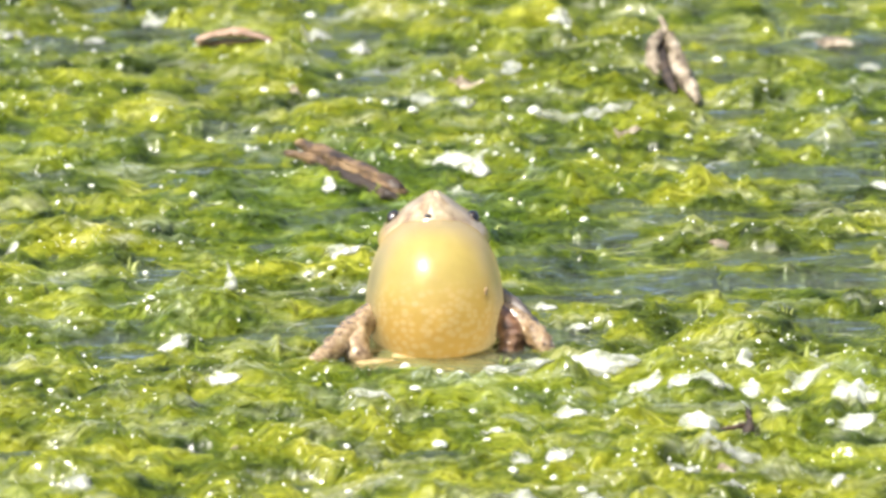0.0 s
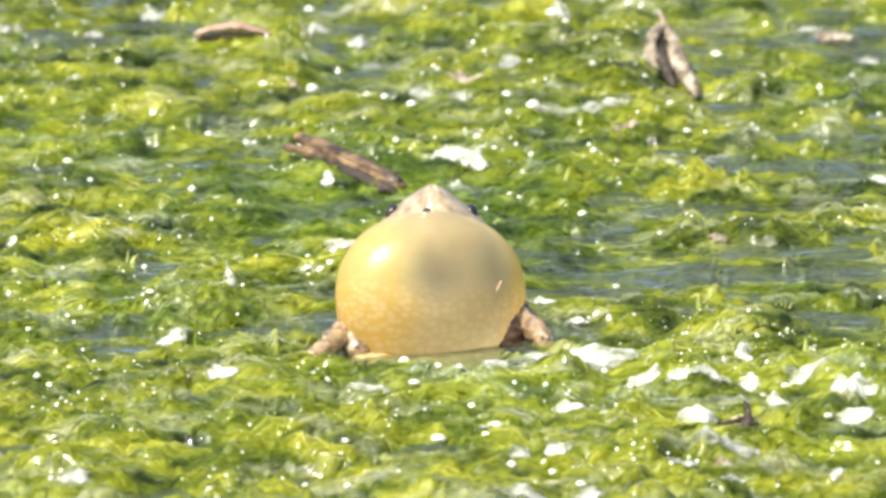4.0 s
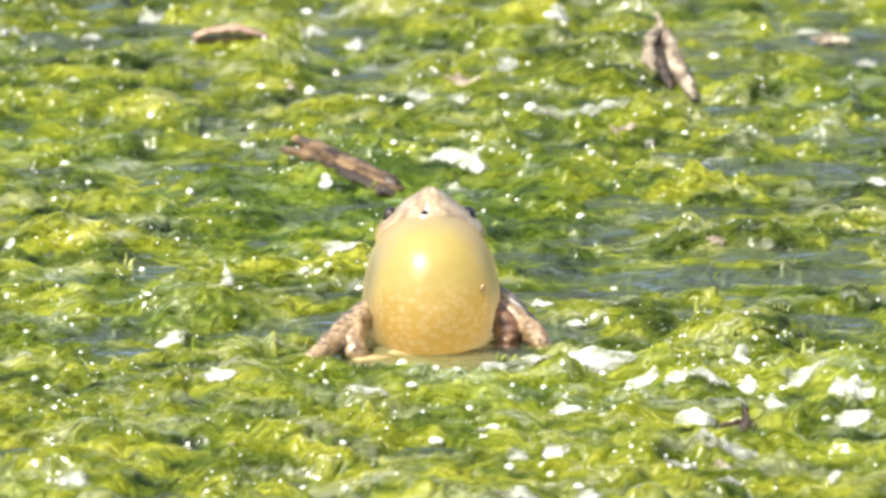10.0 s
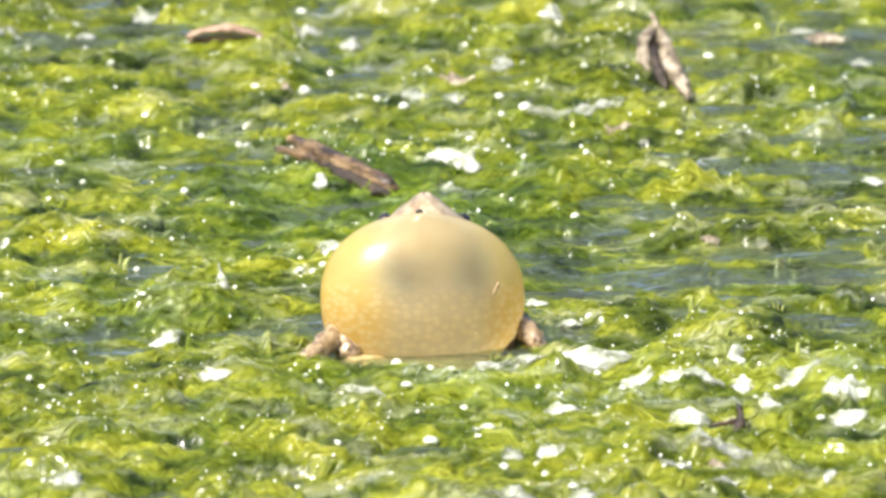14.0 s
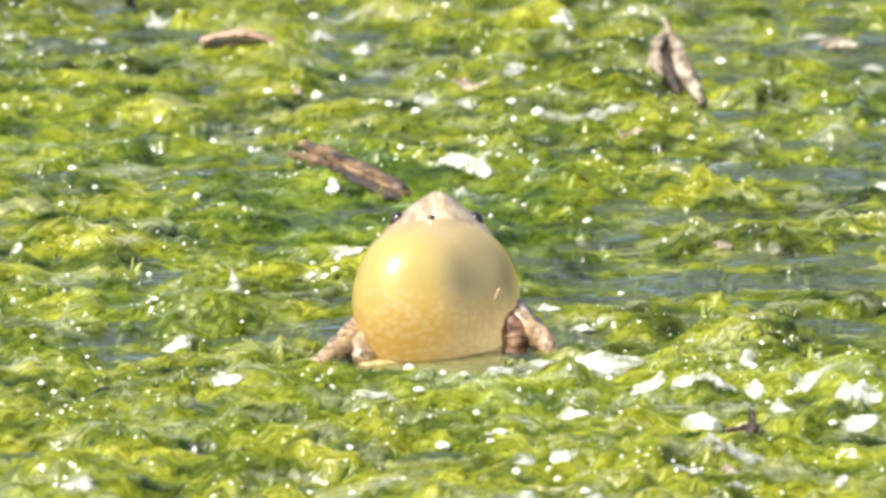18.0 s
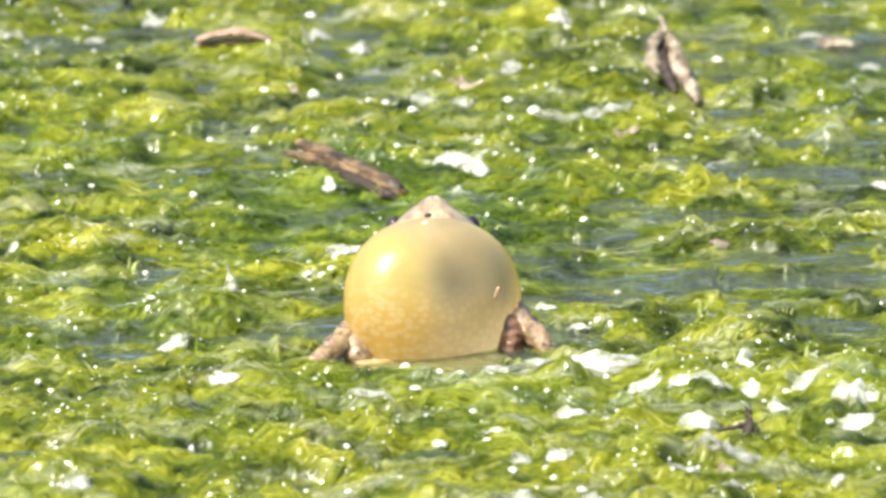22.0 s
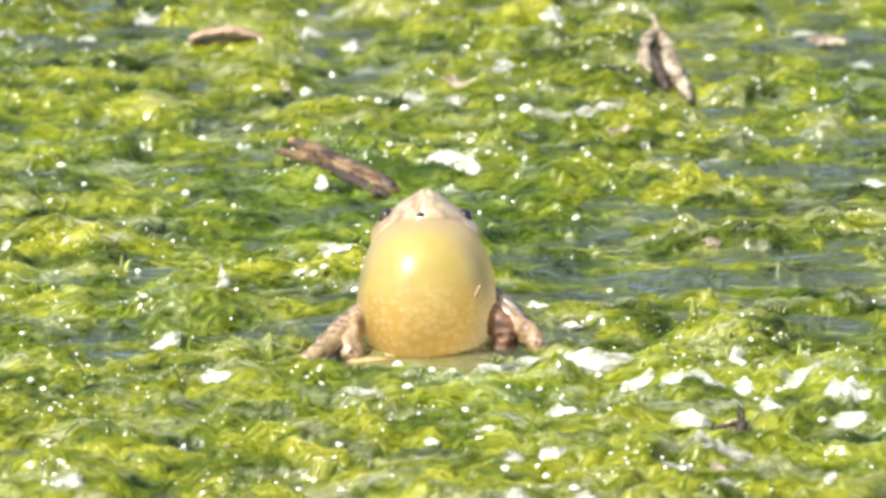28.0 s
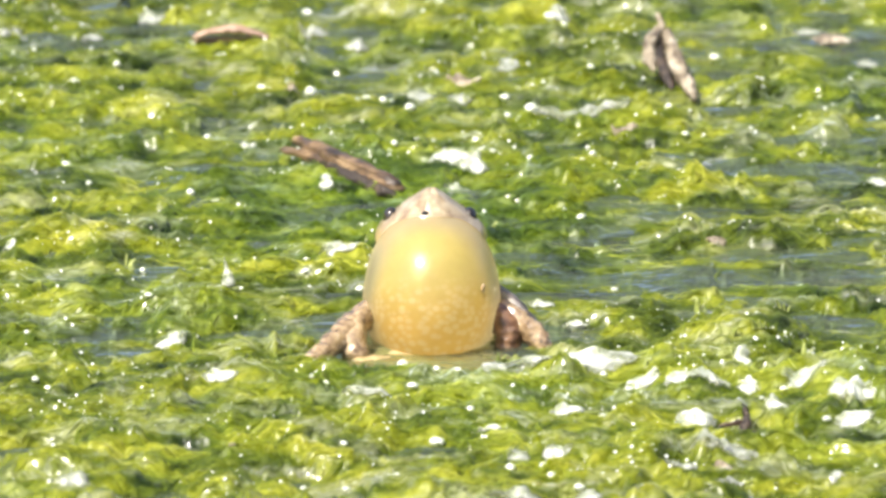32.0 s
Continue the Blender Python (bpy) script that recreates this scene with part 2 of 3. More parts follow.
    t.links.new(sep.outputs[1], tilt.inputs[0])
    tilt.inputs[1].default_value = 0.22
    t.links.new(sep.outputs[2], tilt.inputs[2])
    edge = node(t, "MapRange", From_Min=-0.002, From_Max=0.003, To_Min=0.0, To_Max=1.0)
    t.links.new(tilt.outputs[0], edge.inputs[0])
    blotch = noise_tex(t, 480, 5, 0.6)
    cream = ramp(t, blotch.outputs[0], [(0.32, (0.18, 0.11, 0.055)), (0.45, (0.31, 0.225, 0.12)), (0.58, (0.41, 0.325, 0.195)), (0.74, (0.58, 0.50, 0.37))])
    col = blend(t, edge.outputs[0], (0.46, 0.32, 0.11), cream.outputs[0])
    t.links.new(col.outputs[2], b.inputs["Base Color"])
    b.inputs["Roughness"].default_value = 0.3
    b.inputs["Coat Weight"].default_value = 1.0
    b.inputs["Coat IOR"].default_value = 1.9
    b.inputs["Coat Roughness"].default_value = 0.16
    bump(t, b, noise_tex(t, 900, 4, 0.6).outputs[0], 0.0002, 0.5)
    return m


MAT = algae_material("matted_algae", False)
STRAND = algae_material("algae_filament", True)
WATER = water_material()
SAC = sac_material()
SKIN = speckled("frog_skin", [(0.32, (0.06, 0.034, 0.017)), (0.43, (0.21, 0.135, 0.066)), (0.59, (0.34, 0.24, 0.128)), (0.75, (0.54, 0.43, 0.29))], 640, 0.22, 0.0005, 0.9)
PALE_SKIN = speckled("pale_frog_skin", [(0.32, (0.22, 0.13, 0.06)), (0.46, (0.38, 0.255, 0.135)), (0.62, (0.52, 0.39, 0.25)), (0.75, (0.62, 0.52, 0.40))], 500, 0.3, 0.0002, 0.5)
TAN_SKIN = speckled("tan_frog_skin", [(0.32, (0.11, 0.065, 0.034)), (0.43, (0.27, 0.18, 0.092)), (0.58, (0.39, 0.285, 0.16)), (0.76, (0.58, 0.48, 0.35))], 600, 0.2, 0.0006, 0.9)
RED_SKIN = speckled("red_frog_skin", [(0.34, (0.03, 0.012, 0.006)), (0.46, (0.10, 0.042, 0.018)), (0.6, (0.21, 0.105, 0.045)), (0.75, (0.34, 0.20, 0.11))], 560, 0.3, 0.0005, 0.5)
DARK_SKIN = speckled("dark_frog_skin", [(0.32, (0.02, 0.017, 0.016)), (0.5, (0.07, 0.06, 0.055)), (0.7, (0.15, 0.12, 0.10))], 420, 0.33, 0.0003, 0.5)
BELLY = speckled("belly_skin", [(0.34, (0.30, 0.22, 0.09)), (0.5, (0.42, 0.32, 0.15)), (0.7, (0.55, 0.45, 0.26))], 420, 0.25, 0.0004, 0.8)
DARK_EYE = speckled("frog_eye", [(0.4, (0.006, 0.005, 0.004)), (0.7, (0.03, 0.02, 0.008))], 500, 0.06, 0.00002, 1.0)
BARK = speckled("wet_bark", [(0.30, (0.025, 0.015, 0.008)), (0.46, (0.10, 0.06, 0.03)), (0.58, (0.20, 0.125, 0.065)), (0.78, (0.36, 0.25, 0.15))], 330, 0.5, 0.0005, 0.15, (0.25, 1, 1))
TUFT = speckled("pale_frond", [(0.32, (0.13, 0.19, 0.02)), (0.5, (0.30, 0.34, 0.08)), (0.7, (0.50, 0.52, 0.28))], 420, 0.3, 0.0003, 0.5)
STICK = speckled("wet_twig", [(0.36, (0.012, 0.007, 0.004)), (0.48, (0.07, 0.04, 0.018)), (0.58, (0.21, 0.135, 0.065)), (0.74, (0.46, 0.33, 0.19))], 420, 0.42, 0.0006, 0.3, (0.25, 0.35, 1.3))
HUSK = speckled("dry_husk", [(0.34, (0.06, 0.042, 0.024)), (0.45, (0.18, 0.14, 0.09)), (0.57, (0.33, 0.28, 0.20)), (0.72, (0.56, 0.52, 0.43))], 620, 0.5, 0.0006, 0.2, (1, 0.55, 1))
# Wet wood of the stub; near-black also serves as shade on stick and husk.
DARK_WOOD = speckled("dark_wood_and_shade", [(0.35, (0.010, 0.006, 0.004)), (0.55, (0.030, 0.019, 0.011)), (0.75, (0.09, 0.06, 0.035))], 420, 0.6, 0.0005, 0.08)
BLEACHED = bleached_material("bleached_algae", 0.77)
FILM = bleached_material("pale_film", 0.5)
BUBBLE = bubble_material()
# Near-white beads: sun glints on the wet mat put into colour.
BEAD = speckled("glint_bead", [(0.3, (0.80, 0.84, 0.74)), (0.6, (0.93, 0.94, 0.90))], 600, 0.06, 0.00005, 1.0)


# ---- ground of water and algae ----
def lattice(seed):
    return np.random.default_rng(seed).uniform(-1, 1, (128, 128))


LATTICES = [lattice(40 + k) for k in range(10)]


def waves(x, y, k):
    """Smooth noise from -1 to 1 on a lattice of unit cells."""
    g = LATTICES[k]
    xi, yi = np.floor(x).astype(int), np.floor(y).astype(int)
    u, v = x - xi, y - yi
    u, v = u * u * (3 - 2 * u), v * v * (3 - 2 * v)
    a, b = g[xi % 128, yi % 128], g[(xi + 1) % 128, yi % 128]
    c, d = g[xi % 128, (yi + 1) % 128], g[(xi + 1) % 128, (yi + 1) % 128]
    return (a * (1 - u) + b * u) * (1 - v) + (c * (1 - u) + d * u) * v


# Raised cushions and open pools: place and half axes.
MOUNDS = [
    (-52.6, 74.2, 8.8, 4.0, 2.4), (-27.7, 64.0, 5.6, 5.1, 2.2), (-13.7, 57.3, 4.8, 7.4, 2.6), (-32.2, 29.6, 8.8, 5.7, 2.6),
    (-50.9, 31.4, 4.8, 5.1, 2.2), (45.3, 11.4, 8.0, 7.4, 3.6), (47.7, 74.1, 5.6, 6.3, 2.2), (32.0, 110.0, 13.0, 9.0, 1.3),
    (17.7, 100.9, 7.2, 7.1, 1.6), (-25.8, 205.4, 7.2, 5.7, 2.6), (16.0, 230.7, 4.8, 7.1, 3.0), (27.6, 16.1, 4.8, 4.6, 1.4),
]
NEAR_MOUNDS = [
    (-30.0, 186.7, 13.6, 11.4, 1.3), (-16.9, 166.3, 9.6, 10.3, 1.2), (-45.8, 203.3, 8.8, 8.6, 1.0), (48.7, 195.0, 8.8, 8.6, 1.0),
    (56.6, -22.3, 8.8, 10.0, 3.0), (36.8, -18.8, 9.6, 10.0, 2.2), (36.0, -69.0, 8.0, 6.5, 1.7), (-39.6, 138.1, 14.4, 10.0, 1.4),
    (5.3, 156.1, 11.2, 8.6, 1.8), (23.4, -6.4, 7.2, 5.1, 1.2), (20.5, -17.0, 6.5, 5.0, 0.5), (-1.8, -24.0, 13.6, 5.1, 0.4), (-29.2, -18.7, 16.0, 7.4, 0.8),
]
POOLS = [
    (42.0, 50.5, 24.0, 7.0), (20.1, 76.8, 6.4, 2.6), (49.0, 122.3, 14.4, 3.4), (54.6, 105.9, 12.0, 4.0),
    (-26.0, 14.5, 8.0, 5.0), (-58.6, 46.1, 8.6, 4.4), (-52.6, -60.1, 4.0, 6.3),
    (-52.5, 213.8, 5.6, 3.4), (-40.0, 57.3, 4.8, 5.7),
]
FAR_POOLS = [
    (22.0, 16.9, 5.6, 3.4), (56.1, 24.1, 6.4, 5.7), (45.6, 166.2, 4.8, 4.0), (60.4, 142.1, 6.4, 3.4),
    (-34.2, -56.7, 4.8, 4.0), (42.6, -48.2, 3.6, 3.4), (-41.7, 13.3, 4.8, 2.3), (-0.0, 16.9, 14.4, 9.7),
    (-0.0, 25.9, 12.0, 8.6), (0.2, -2.2, 13.2, 6.5), (0.2, 6.8, 12.0, 3.7),
]


# Dark holes in the mat: place, half axes, depth.
PITS = [(44.2, -51.5, 4.0, 8.0, 4.8), (49.5, -58.0, 5.5, 6.0, 3.0), (22.0, 62.0, 11.0, 10.0, 1.5), (25.0, 38.0, 11.0, 6.0, 1.3), (48.0, 66.0, 20.0, 7.0, 1.3), (42.5, 200.0, 7.0, 12.0, 2.4), (42.0, 126.0, 5.0, 5.0, 2.4),
        (-21.0, -1.5, 6.5, 6.5, 1.9), (-53.5, -61.0, 5.0, 7.0, 5.0), (-17.5, -77.0, 6.0, 4.0, 4.2), (-36.0, -90.0, 9.0, 4.0, 4.0)]


def cushion(v):
    """Rounded swellings with narrow creases between them."""
    return 2 * np.sqrt(v * v + 0.0015) - 0.72


def height(x, y):
    """Height of the algae over the water, in millimetres."""
    wx = x + 2.6 * waves(x / 6, y / 8, 0) + 0.7 * waves(x / 2.3, y / 2.9, 6)
    wy = y + 3.8 * waves(x / 6 + 31, y / 8 + 17, 0) + 0.9 * waves(x / 2.3 + 9, y / 2.9, 6)
    h = 0.85 + 1.2 * waves(wx / 16, wy / 22, 1) + 0.95 * waves(wx / 8.5, wy / 10, 2)
    h = h + 1.0 * cushion(waves(wx / 9.5, wy / 7.5, 4)) + 0.75 * cushion(waves(wx / 4.6, wy / 4.2, 5))
    h = h + 0.58 * cushion(waves(wx / 2.3, wy / 2.4, 3)) + 0.2 * cushion(waves(wx / 1.2, wy / 1.5, 9))
    h = h - 0.45 * np.clip((y - 2) / 12, 0, 1)
    for cx, cy, a, b, top in MOUNDS + NEAR_MOUNDS:
        h = h + top * np.exp(-((x - cx) / a) ** 2 - ((y - cy) / b) ** 2)
    for cx, cy, a, b in POOLS + FAR_POOLS:
        h = h - 3.2 * np.exp(-(((x - cx) / a) ** 2 + ((y - cy) / b) ** 2) ** 1.5)
    h = h - 3.4 * np.exp(-((x / 16) ** 2 + ((y - 1) / 15.5) ** 2) ** 3)
    for cx, cy, a, b, deep in PITS:
        h = h - deep * np.exp(-((x - cx) / a) ** 2 - ((y - cy) / b) ** 2)
    near = np.clip((-5 - y) / 14, 0, 1)
    far = np.clip((np.sqrt(x * x + (y - 60) ** 2) - 230) / 200, 0, 1)
    h = h + far * (2.6 * waves(x / 150, y / 200, 8) + 1.2 * waves(x / 60, y / 80, 3))
    return h + 1.5 * near * near * (3 - 2 * near) * (1 - 0.8 * far)


def sunk(x, y):
    """Depth by which the mat sinks and ends, far out from the frog."""
    rim = np.sqrt((x / 2000) ** 2 + ((y - 80) / 2300) ** 2) + 0.35 * waves(x / 700, y / 900, 6)
    return 7 * np.clip(rim - 1, 0, 1) + 60 * np.clip(rim - 1.15, 0, 1)


def spread(lo, hi, step, reach):
    """Even steps from lo to hi, then ever wider ones out to reach."""
    core, out, s, r = list(np.arange(lo, hi, step)), [], step, 0.0
    while r < reach:
        s *= 1.22 if reach > 10000 else 1.085
        r += s
        out.append(r)
    return np.array([lo - d for d in reversed(out)] + core + [core[-1] + d for d in out])


def sheet(name, xs, ys, z, mat):
    gx, gy = np.meshgrid(xs, ys)
    co = np.stack([gx, gy, z(gx, gy)], -1).reshape(-1, 3) * MM
    nx, ny = len(xs), len(ys)
    i = (np.arange(ny - 1)[:, None] * nx + np.arange(nx - 1)[None]).reshape(-1)
    quads = np.stack([i, i + 1, i + nx + 1, i + nx], -1)
    me = bpy.data.meshes.new(name)
    me.from_pydata(co.tolist(), [], quads.tolist())
    me.materials.append(mat)
    me.polygons.foreach_set("use_smooth", [True] * len(quads))
    me.update()
    return new(name, me)


def ripples(x, y):
    """Small wind ripples, flat round the frog and far out."""
    calm = 1 - 0.7 * np.exp(-(x / 20) ** 2 - ((y - 6) / 16) ** 2)
    near = np.clip(1 - (np.sqrt(x * x + (y - 60) ** 2) - 190) / 60, 0, 1)
    wy = y + 2.5 * waves(x / 16, y / 9, 7)
    return calm * near * (0.85 * waves(x / 12, wy / 4.6, 2) + 0.42 * waves(x / 5.5, wy / 2.3, 4))


pond = sheet("water", spread(-90, 90, 0.8, 400000), spread(-90, 255, 0.7, 400000), ripples, WATER)
tagged(pond, "clear rippled pond water between mats of green algae", "water", kind="structure")
bed = sheet("ground", spread(-90, 90, 20, 400000), spread(-90, 210, 20, 400000), lambda x, y: 0 * x - 40, BARK)
tagged(bed, "dark muddy pond bottom under the water", "ground", kind="structure")
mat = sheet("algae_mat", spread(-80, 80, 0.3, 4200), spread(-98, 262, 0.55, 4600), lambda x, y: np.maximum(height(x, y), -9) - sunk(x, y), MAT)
tagged(mat, "lumpy floating mat of bright green filamentous algae", "algae", kind="stuff")


def filaments(name, count, x0, x1, y0, y1, length, radius, seed, lift, mat_=None, sunk=0.0):
    """Loose wet threads that lie on the mat: tapering ridged ribbons that follow its height."""
    rng = np.random.default_rng(seed)
    x, y = rng.uniform(x0, x1, count), rng.uniform(y0, y1, count)
    turn = waves(x / 12, y / 16, 7) * 0.5 + rng.normal(0, 0.25, count)
    keep = height(x, y) > -0.4 - sunk - 1.2 * rng.random(count) ** 3
    x, y, turn, count = x[keep], y[keep], turn[keep], int(keep.sum())
    turn = np.where(rng.random(count) < 0.5, turn + math.pi, turn)
    n, size = 6, length * rng.uniform(0.4, 1.3, count)
    bend = rng.normal(0, 0.2, count)
    arc = lift * rng.random(count) ** 2.5
    fat = radius * rng.uniform(0.55, 1.35, count)
    path, sides = [], []
    for k in range(n):
        sides.append(np.stack([-np.sin(turn), np.cos(turn), 0 * turn], -1))
        h = np.maximum(height(x, y), -0.12 + 0 * x)
        path.append(np.stack([x, y, h + 0.05 + arc * math.sin(math.pi * k / (n - 1)) + 0.1 * rng.normal(0, 1, count)], -1))
        x, y = x + np.cos(turn) * size / n, y + np.sin(turn) * 1.3 * size / n
        turn = turn + bend + rng.normal(0, 0.15, count)
    path = np.stack(path, 1)
    rings = []
    for k in range(n):
        r = (fat * math.sin(math.pi * (0.12 + 0.8 * k / (n - 1))) ** 0.7)[:, None]
        up, side = np.array([[0, 0, 1.0]]), sides[k]
        rings.append(np.stack([path[:, k] + side * r, path[:, k] + up * r * 0.55, path[:, k] - side * r], 1))
    co = np.stack(rings, 1).reshape(-1, 3) * MM
    base = (np.arange(count) * n * 3)[:, None, None, None]
    k = (np.arange(n - 1) * 3)[None, :, None, None]
    j = np.arange(2)[None, None, :, None]
    jj = np.concatenate([base + k + j, base + k + j + 1, base + k + 4 + j, base + k + 3 + j], -1).reshape(-1, 4)
    me = bpy.data.meshes.new(name)
    me.from_pydata(co.tolist(), [], jj.tolist())
    me.materials.append(mat_ or STRAND)
    me.polygons.foreach_set("use_smooth", [True] * len(jj))
    me.update()
    return new(name, me)


tagged(filaments("algae_filaments", 21000, -74, 74, -95, 50, 6.8, 0.13, 3, 0.45), "tangled wet green algae threads on the floating mat", "algae", kind="stuff")
tagged(filaments("algae_filaments", 19000, -80, 80, 40, 260, 9.0, 0.16, 4, 0.55), "matted green algae threads drifting behind the frog", "algae", kind="stuff")



# ---- builders ----
def part(name, bm, mat_, parent, label=""):
    me = bpy.data.meshes.new(name)
    bm.to_mesh(me)
    bm.free()
    me.materials.append(mat_)
    me.polygons.foreach_set("use_smooth", [True] * len(me.polygons))
    ob = new(name, me)
    ob.parent = parent
    return tagged(ob, label)


def blob(ax, ay, az, rough=0.0, size=3.0, seed=0, us=32, vs=20, at=(0, 0, 0), shape=None):
    """A rounded body with half axes in millimetres, uneven by rough."""
    bm = bmesh.new()
    bmesh.ops.create_uvsphere(bm, u_segments=us, v_segments=vs, radius=1)
    for v in bm.verts:
        p = Vector((v.co.x * ax, v.co.y * ay, v.co.z * az))
        if rough:
            p += v.co * rough * noise.fractal(p / size + Vector((seed * 7.3, seed * 3.1, seed)), 0.8, 2.0, 4)
        if shape:
            p = shape(p)
        v.co = (p + Vector(at)) * MM
    return bm


def limb(points, radii, rough=0.15, seed=0, sides=14, rings=24, grain=1.4):
    """A bent tapering tube through the points, closed at both ends."""
    bm = bmesh.new()
    pts = [Vector(p) for p in points]
    loops = []
    for k in range(rings + 1):
        s = k / rings * (len(pts) - 1)
        i = min(int(s), len(pts) - 2)
        f = s - i
        p0, p1, p2, p3 = pts[max(i - 1, 0)], pts[i], pts[i + 1], pts[min(i + 2, len(pts) - 1)]
        c = 0.5 * (2 * p1 + (p2 - p0) * f + (2 * p0 - 5 * p1 + 4 * p2 - p3) * f * f + (3 * p1 - p0 - 3 * p2 + p3) * f ** 3)
        r = radii[i] * (1 - f) + radii[i + 1] * f
        r *= min(1, (0.12 + k / rings * 8)) ** 0.5 * min(1, (0.12 + (rings - k) / rings * 8)) ** 0.5
        d = (p2 - p1).normalized()
        u = d.cross(Vector((0, 0, 1))).normalized()
        w = u.cross(d)
        loop = []
        for a in range(sides):
            g = 2 * math.pi * a / sides
            q = c + (u * math.cos(g) + w * math.sin(g)) * r
            q += (q - c).normalized() * rough * noise.fractal(q / grain + Vector((seed, seed * 2, 0)), 0.9, 2.0, 3)
            loop.append(bm.verts.new(q * MM))
        loops.append(loop)
    for a, b in zip(loops, loops[1:]):
        for j in range(sides):
            bm.faces.new((a[j], a[(j + 1) % sides], b[(j + 1) % sides], b[j]))
    bm.faces.new(loops[0][::-1])
    bm.faces.new(loops[-1])
    bmesh.ops.recalc_face_normals(bm, faces=bm.faces)
    return bm


def top_at(x, y):
    return float(max(height(np.array([float(x)]), np.array([float(y)]))[0], 0.0))


# ---- the frog ----
frog = tagged(new("frog"), "tan frog calling with a swollen yellow throat in the algae", "frog")


def snout(p):
    k = max(0.0, p.z / 6.6)
    if p.z < 0:
        return Vector((p.x * (1 + 0.04 * p.z), p.y, p.z))
    return Vector((p.x * (1 - 0.57 * k ** 1.8), p.y - 1.5 * k, p.z + 0.8 * k ** 3))


part("body", blob(8.6, 15, 6.0, 0.5, 3, 2, at=(0, 31, 1.5)), SKIN, frog, "brown warty back and flanks")
head = part("head", blob(8.15, 8.5, 6.7, 0.25, 2.0, 5, 40, 28, shape=snout), head_material(), frog, "cream snout raised above the throat")
HEAD = (-0.2, 22.5, 12.6)
head.location = Vector(HEAD) * MM
for sx, ex in ((-1, -5.7), (1, 5.5)):
    part("eye", blob(1.15, 1.5, 1.5, us=24, vs=16, at=(ex, -0.4, 3.0)), DARK_EYE, head, "glossy black eye")
part("mouth_tip", blob(0.6, 0.5, 0.42, us=16, vs=10, at=(-0.8, -6.9, 5.0)), DARK_EYE, head, "small dark notch at the tip of the jaw")


def pouch_shape(p):
    """Domed like a balloon across its broad side and tapering like an egg across its narrow side."""
    k = abs(p.z) / 11.55
    if 0 < k < 0.9999:
        plain = math.sqrt(1 - k * k)
        if p.z > 0:
            fx = (1 - k ** 2.12) ** (1 / 2.12)
            fy = (1 - k ** 2.8) ** (1 / 2.8) * (1 - 0.12 * k)
        else:
            fx = (1 - k ** 2.6) ** (1 / 2.6)
            fy = (1 - k ** 2.2) ** (1 / 2.2)
        return Vector((p.x * fx / plain, p.y * fy / plain, p.z))
    return p


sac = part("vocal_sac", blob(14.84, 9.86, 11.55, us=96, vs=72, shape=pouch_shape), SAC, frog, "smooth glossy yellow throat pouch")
# The fold's highlight is put into its pale colour.
fold = part("skin_fold", blob(0.32, 0.3, 1.05, 0.1, 1, 3, 14, 10), PALE_SKIN, frog, "small fold in the throat skin, highlight painted pale")
part("chest", blob(13.0, 10.2, 2.7, 0.15, 2.5, 6, at=(-0.8, 7.4, -2.4)), BELLY, frog, "pale yellow chest just under the water")
arm = part("foreleg", limb([(-8.2, 13, 4.4), (-11.4, 6.5, 3.1), (-14.9, -0.5, 1.6), (-18.6, -7.0, 0.1)], [2.1, 1.95, 1.6, 1.05], 0.4, 1, 16, 34, 1.2), SKIN, frog, "brown mottled foreleg propped in the algae")
part("elbow", limb([(-9.4, 9.5, 4.3), (-11.2, 6.0, 3.0), (-11.3, 3.2, 1.5), (-10.6, 0.8, -0.8)], [1.5, 2.1, 2.2, 1.7], 0.45, 7, 18, 30, 1.1), TAN_SKIN, arm, "folded wet tan skin at the elbow")
# Smooth bulge of the chest at the waterline.
part("skin_bulge", blob(5.2, 4.4, 1.8, 0.15, 1.8, 17, at=(-8.4, 0.6, -1.6)), BELLY, arm, "wet ochre bulge of the chest half under water")
for dx, dy in ((-1.8, -1.2), (-0.6, -2.4)):
    x, y = -18.6 + dx, -7.0 + dy
    part("toe", limb([(-17.8, -6.0, 0.5), (-18.6 + 0.5 * dx, -7.0 + 0.5 * dy, 0.1 + 0.4 * top_at(x, y)), (x, y, top_at(x, y) - 0.1)], [0.9, 0.7, 0.4], 0.2, 20 + dx, 10, 12), SKIN, arm, "thin mottled toe")
arm = part("foreleg", limb([(9.2, 14.5, 4.6), (11.8, 12.0, 3.1), (14.2, 9.4, 1.5), (17.0, 6.4, -0.8)], [1.3, 1.7, 1.75, 1.2], 0.45, 2, 16, 30, 1.1), SKIN, frog, "tan mottled foreleg half under water")
# Underarm hollow: red-brown skin, with its shade put into the dark colour.
part("skin_bulge", limb([(8.0, 13.0, 4.4), (10.4, 10.6, 2.6), (10.9, 9.4, 0.4), (10.2, 8.6, -1.6)], [1.5, 2.0, 1.9, 1.5], 0.5, 9, 16, 26, 1.1), RED_SKIN, arm, "reddish brown underarm fold, shade put into its colour")
part("flank", limb([(8.0, 18, 6.6), (10.9, 15, 5.0), (13.6, 12.4, 2.9), (15.6, 10.4, 0.6)], [1.0, 1.2, 1.0, 0.6], 0.3, 13), DARK_SKIN, frog, "dark slate brown flank fold")


# ---- sticks, husks, leaves ----
def flat(bm, axis, amount):
    """Presses a mesh towards its middle along one axis."""
    mid = sum((v.co[axis] for v in bm.verts)) / len(bm.verts)
    for v in bm.verts:
        v.co[axis] = mid + (v.co[axis] - mid) * amount
    return bm


stick = tagged(new("stick"), "broken brown twig with a forked end on the algae", "stick")
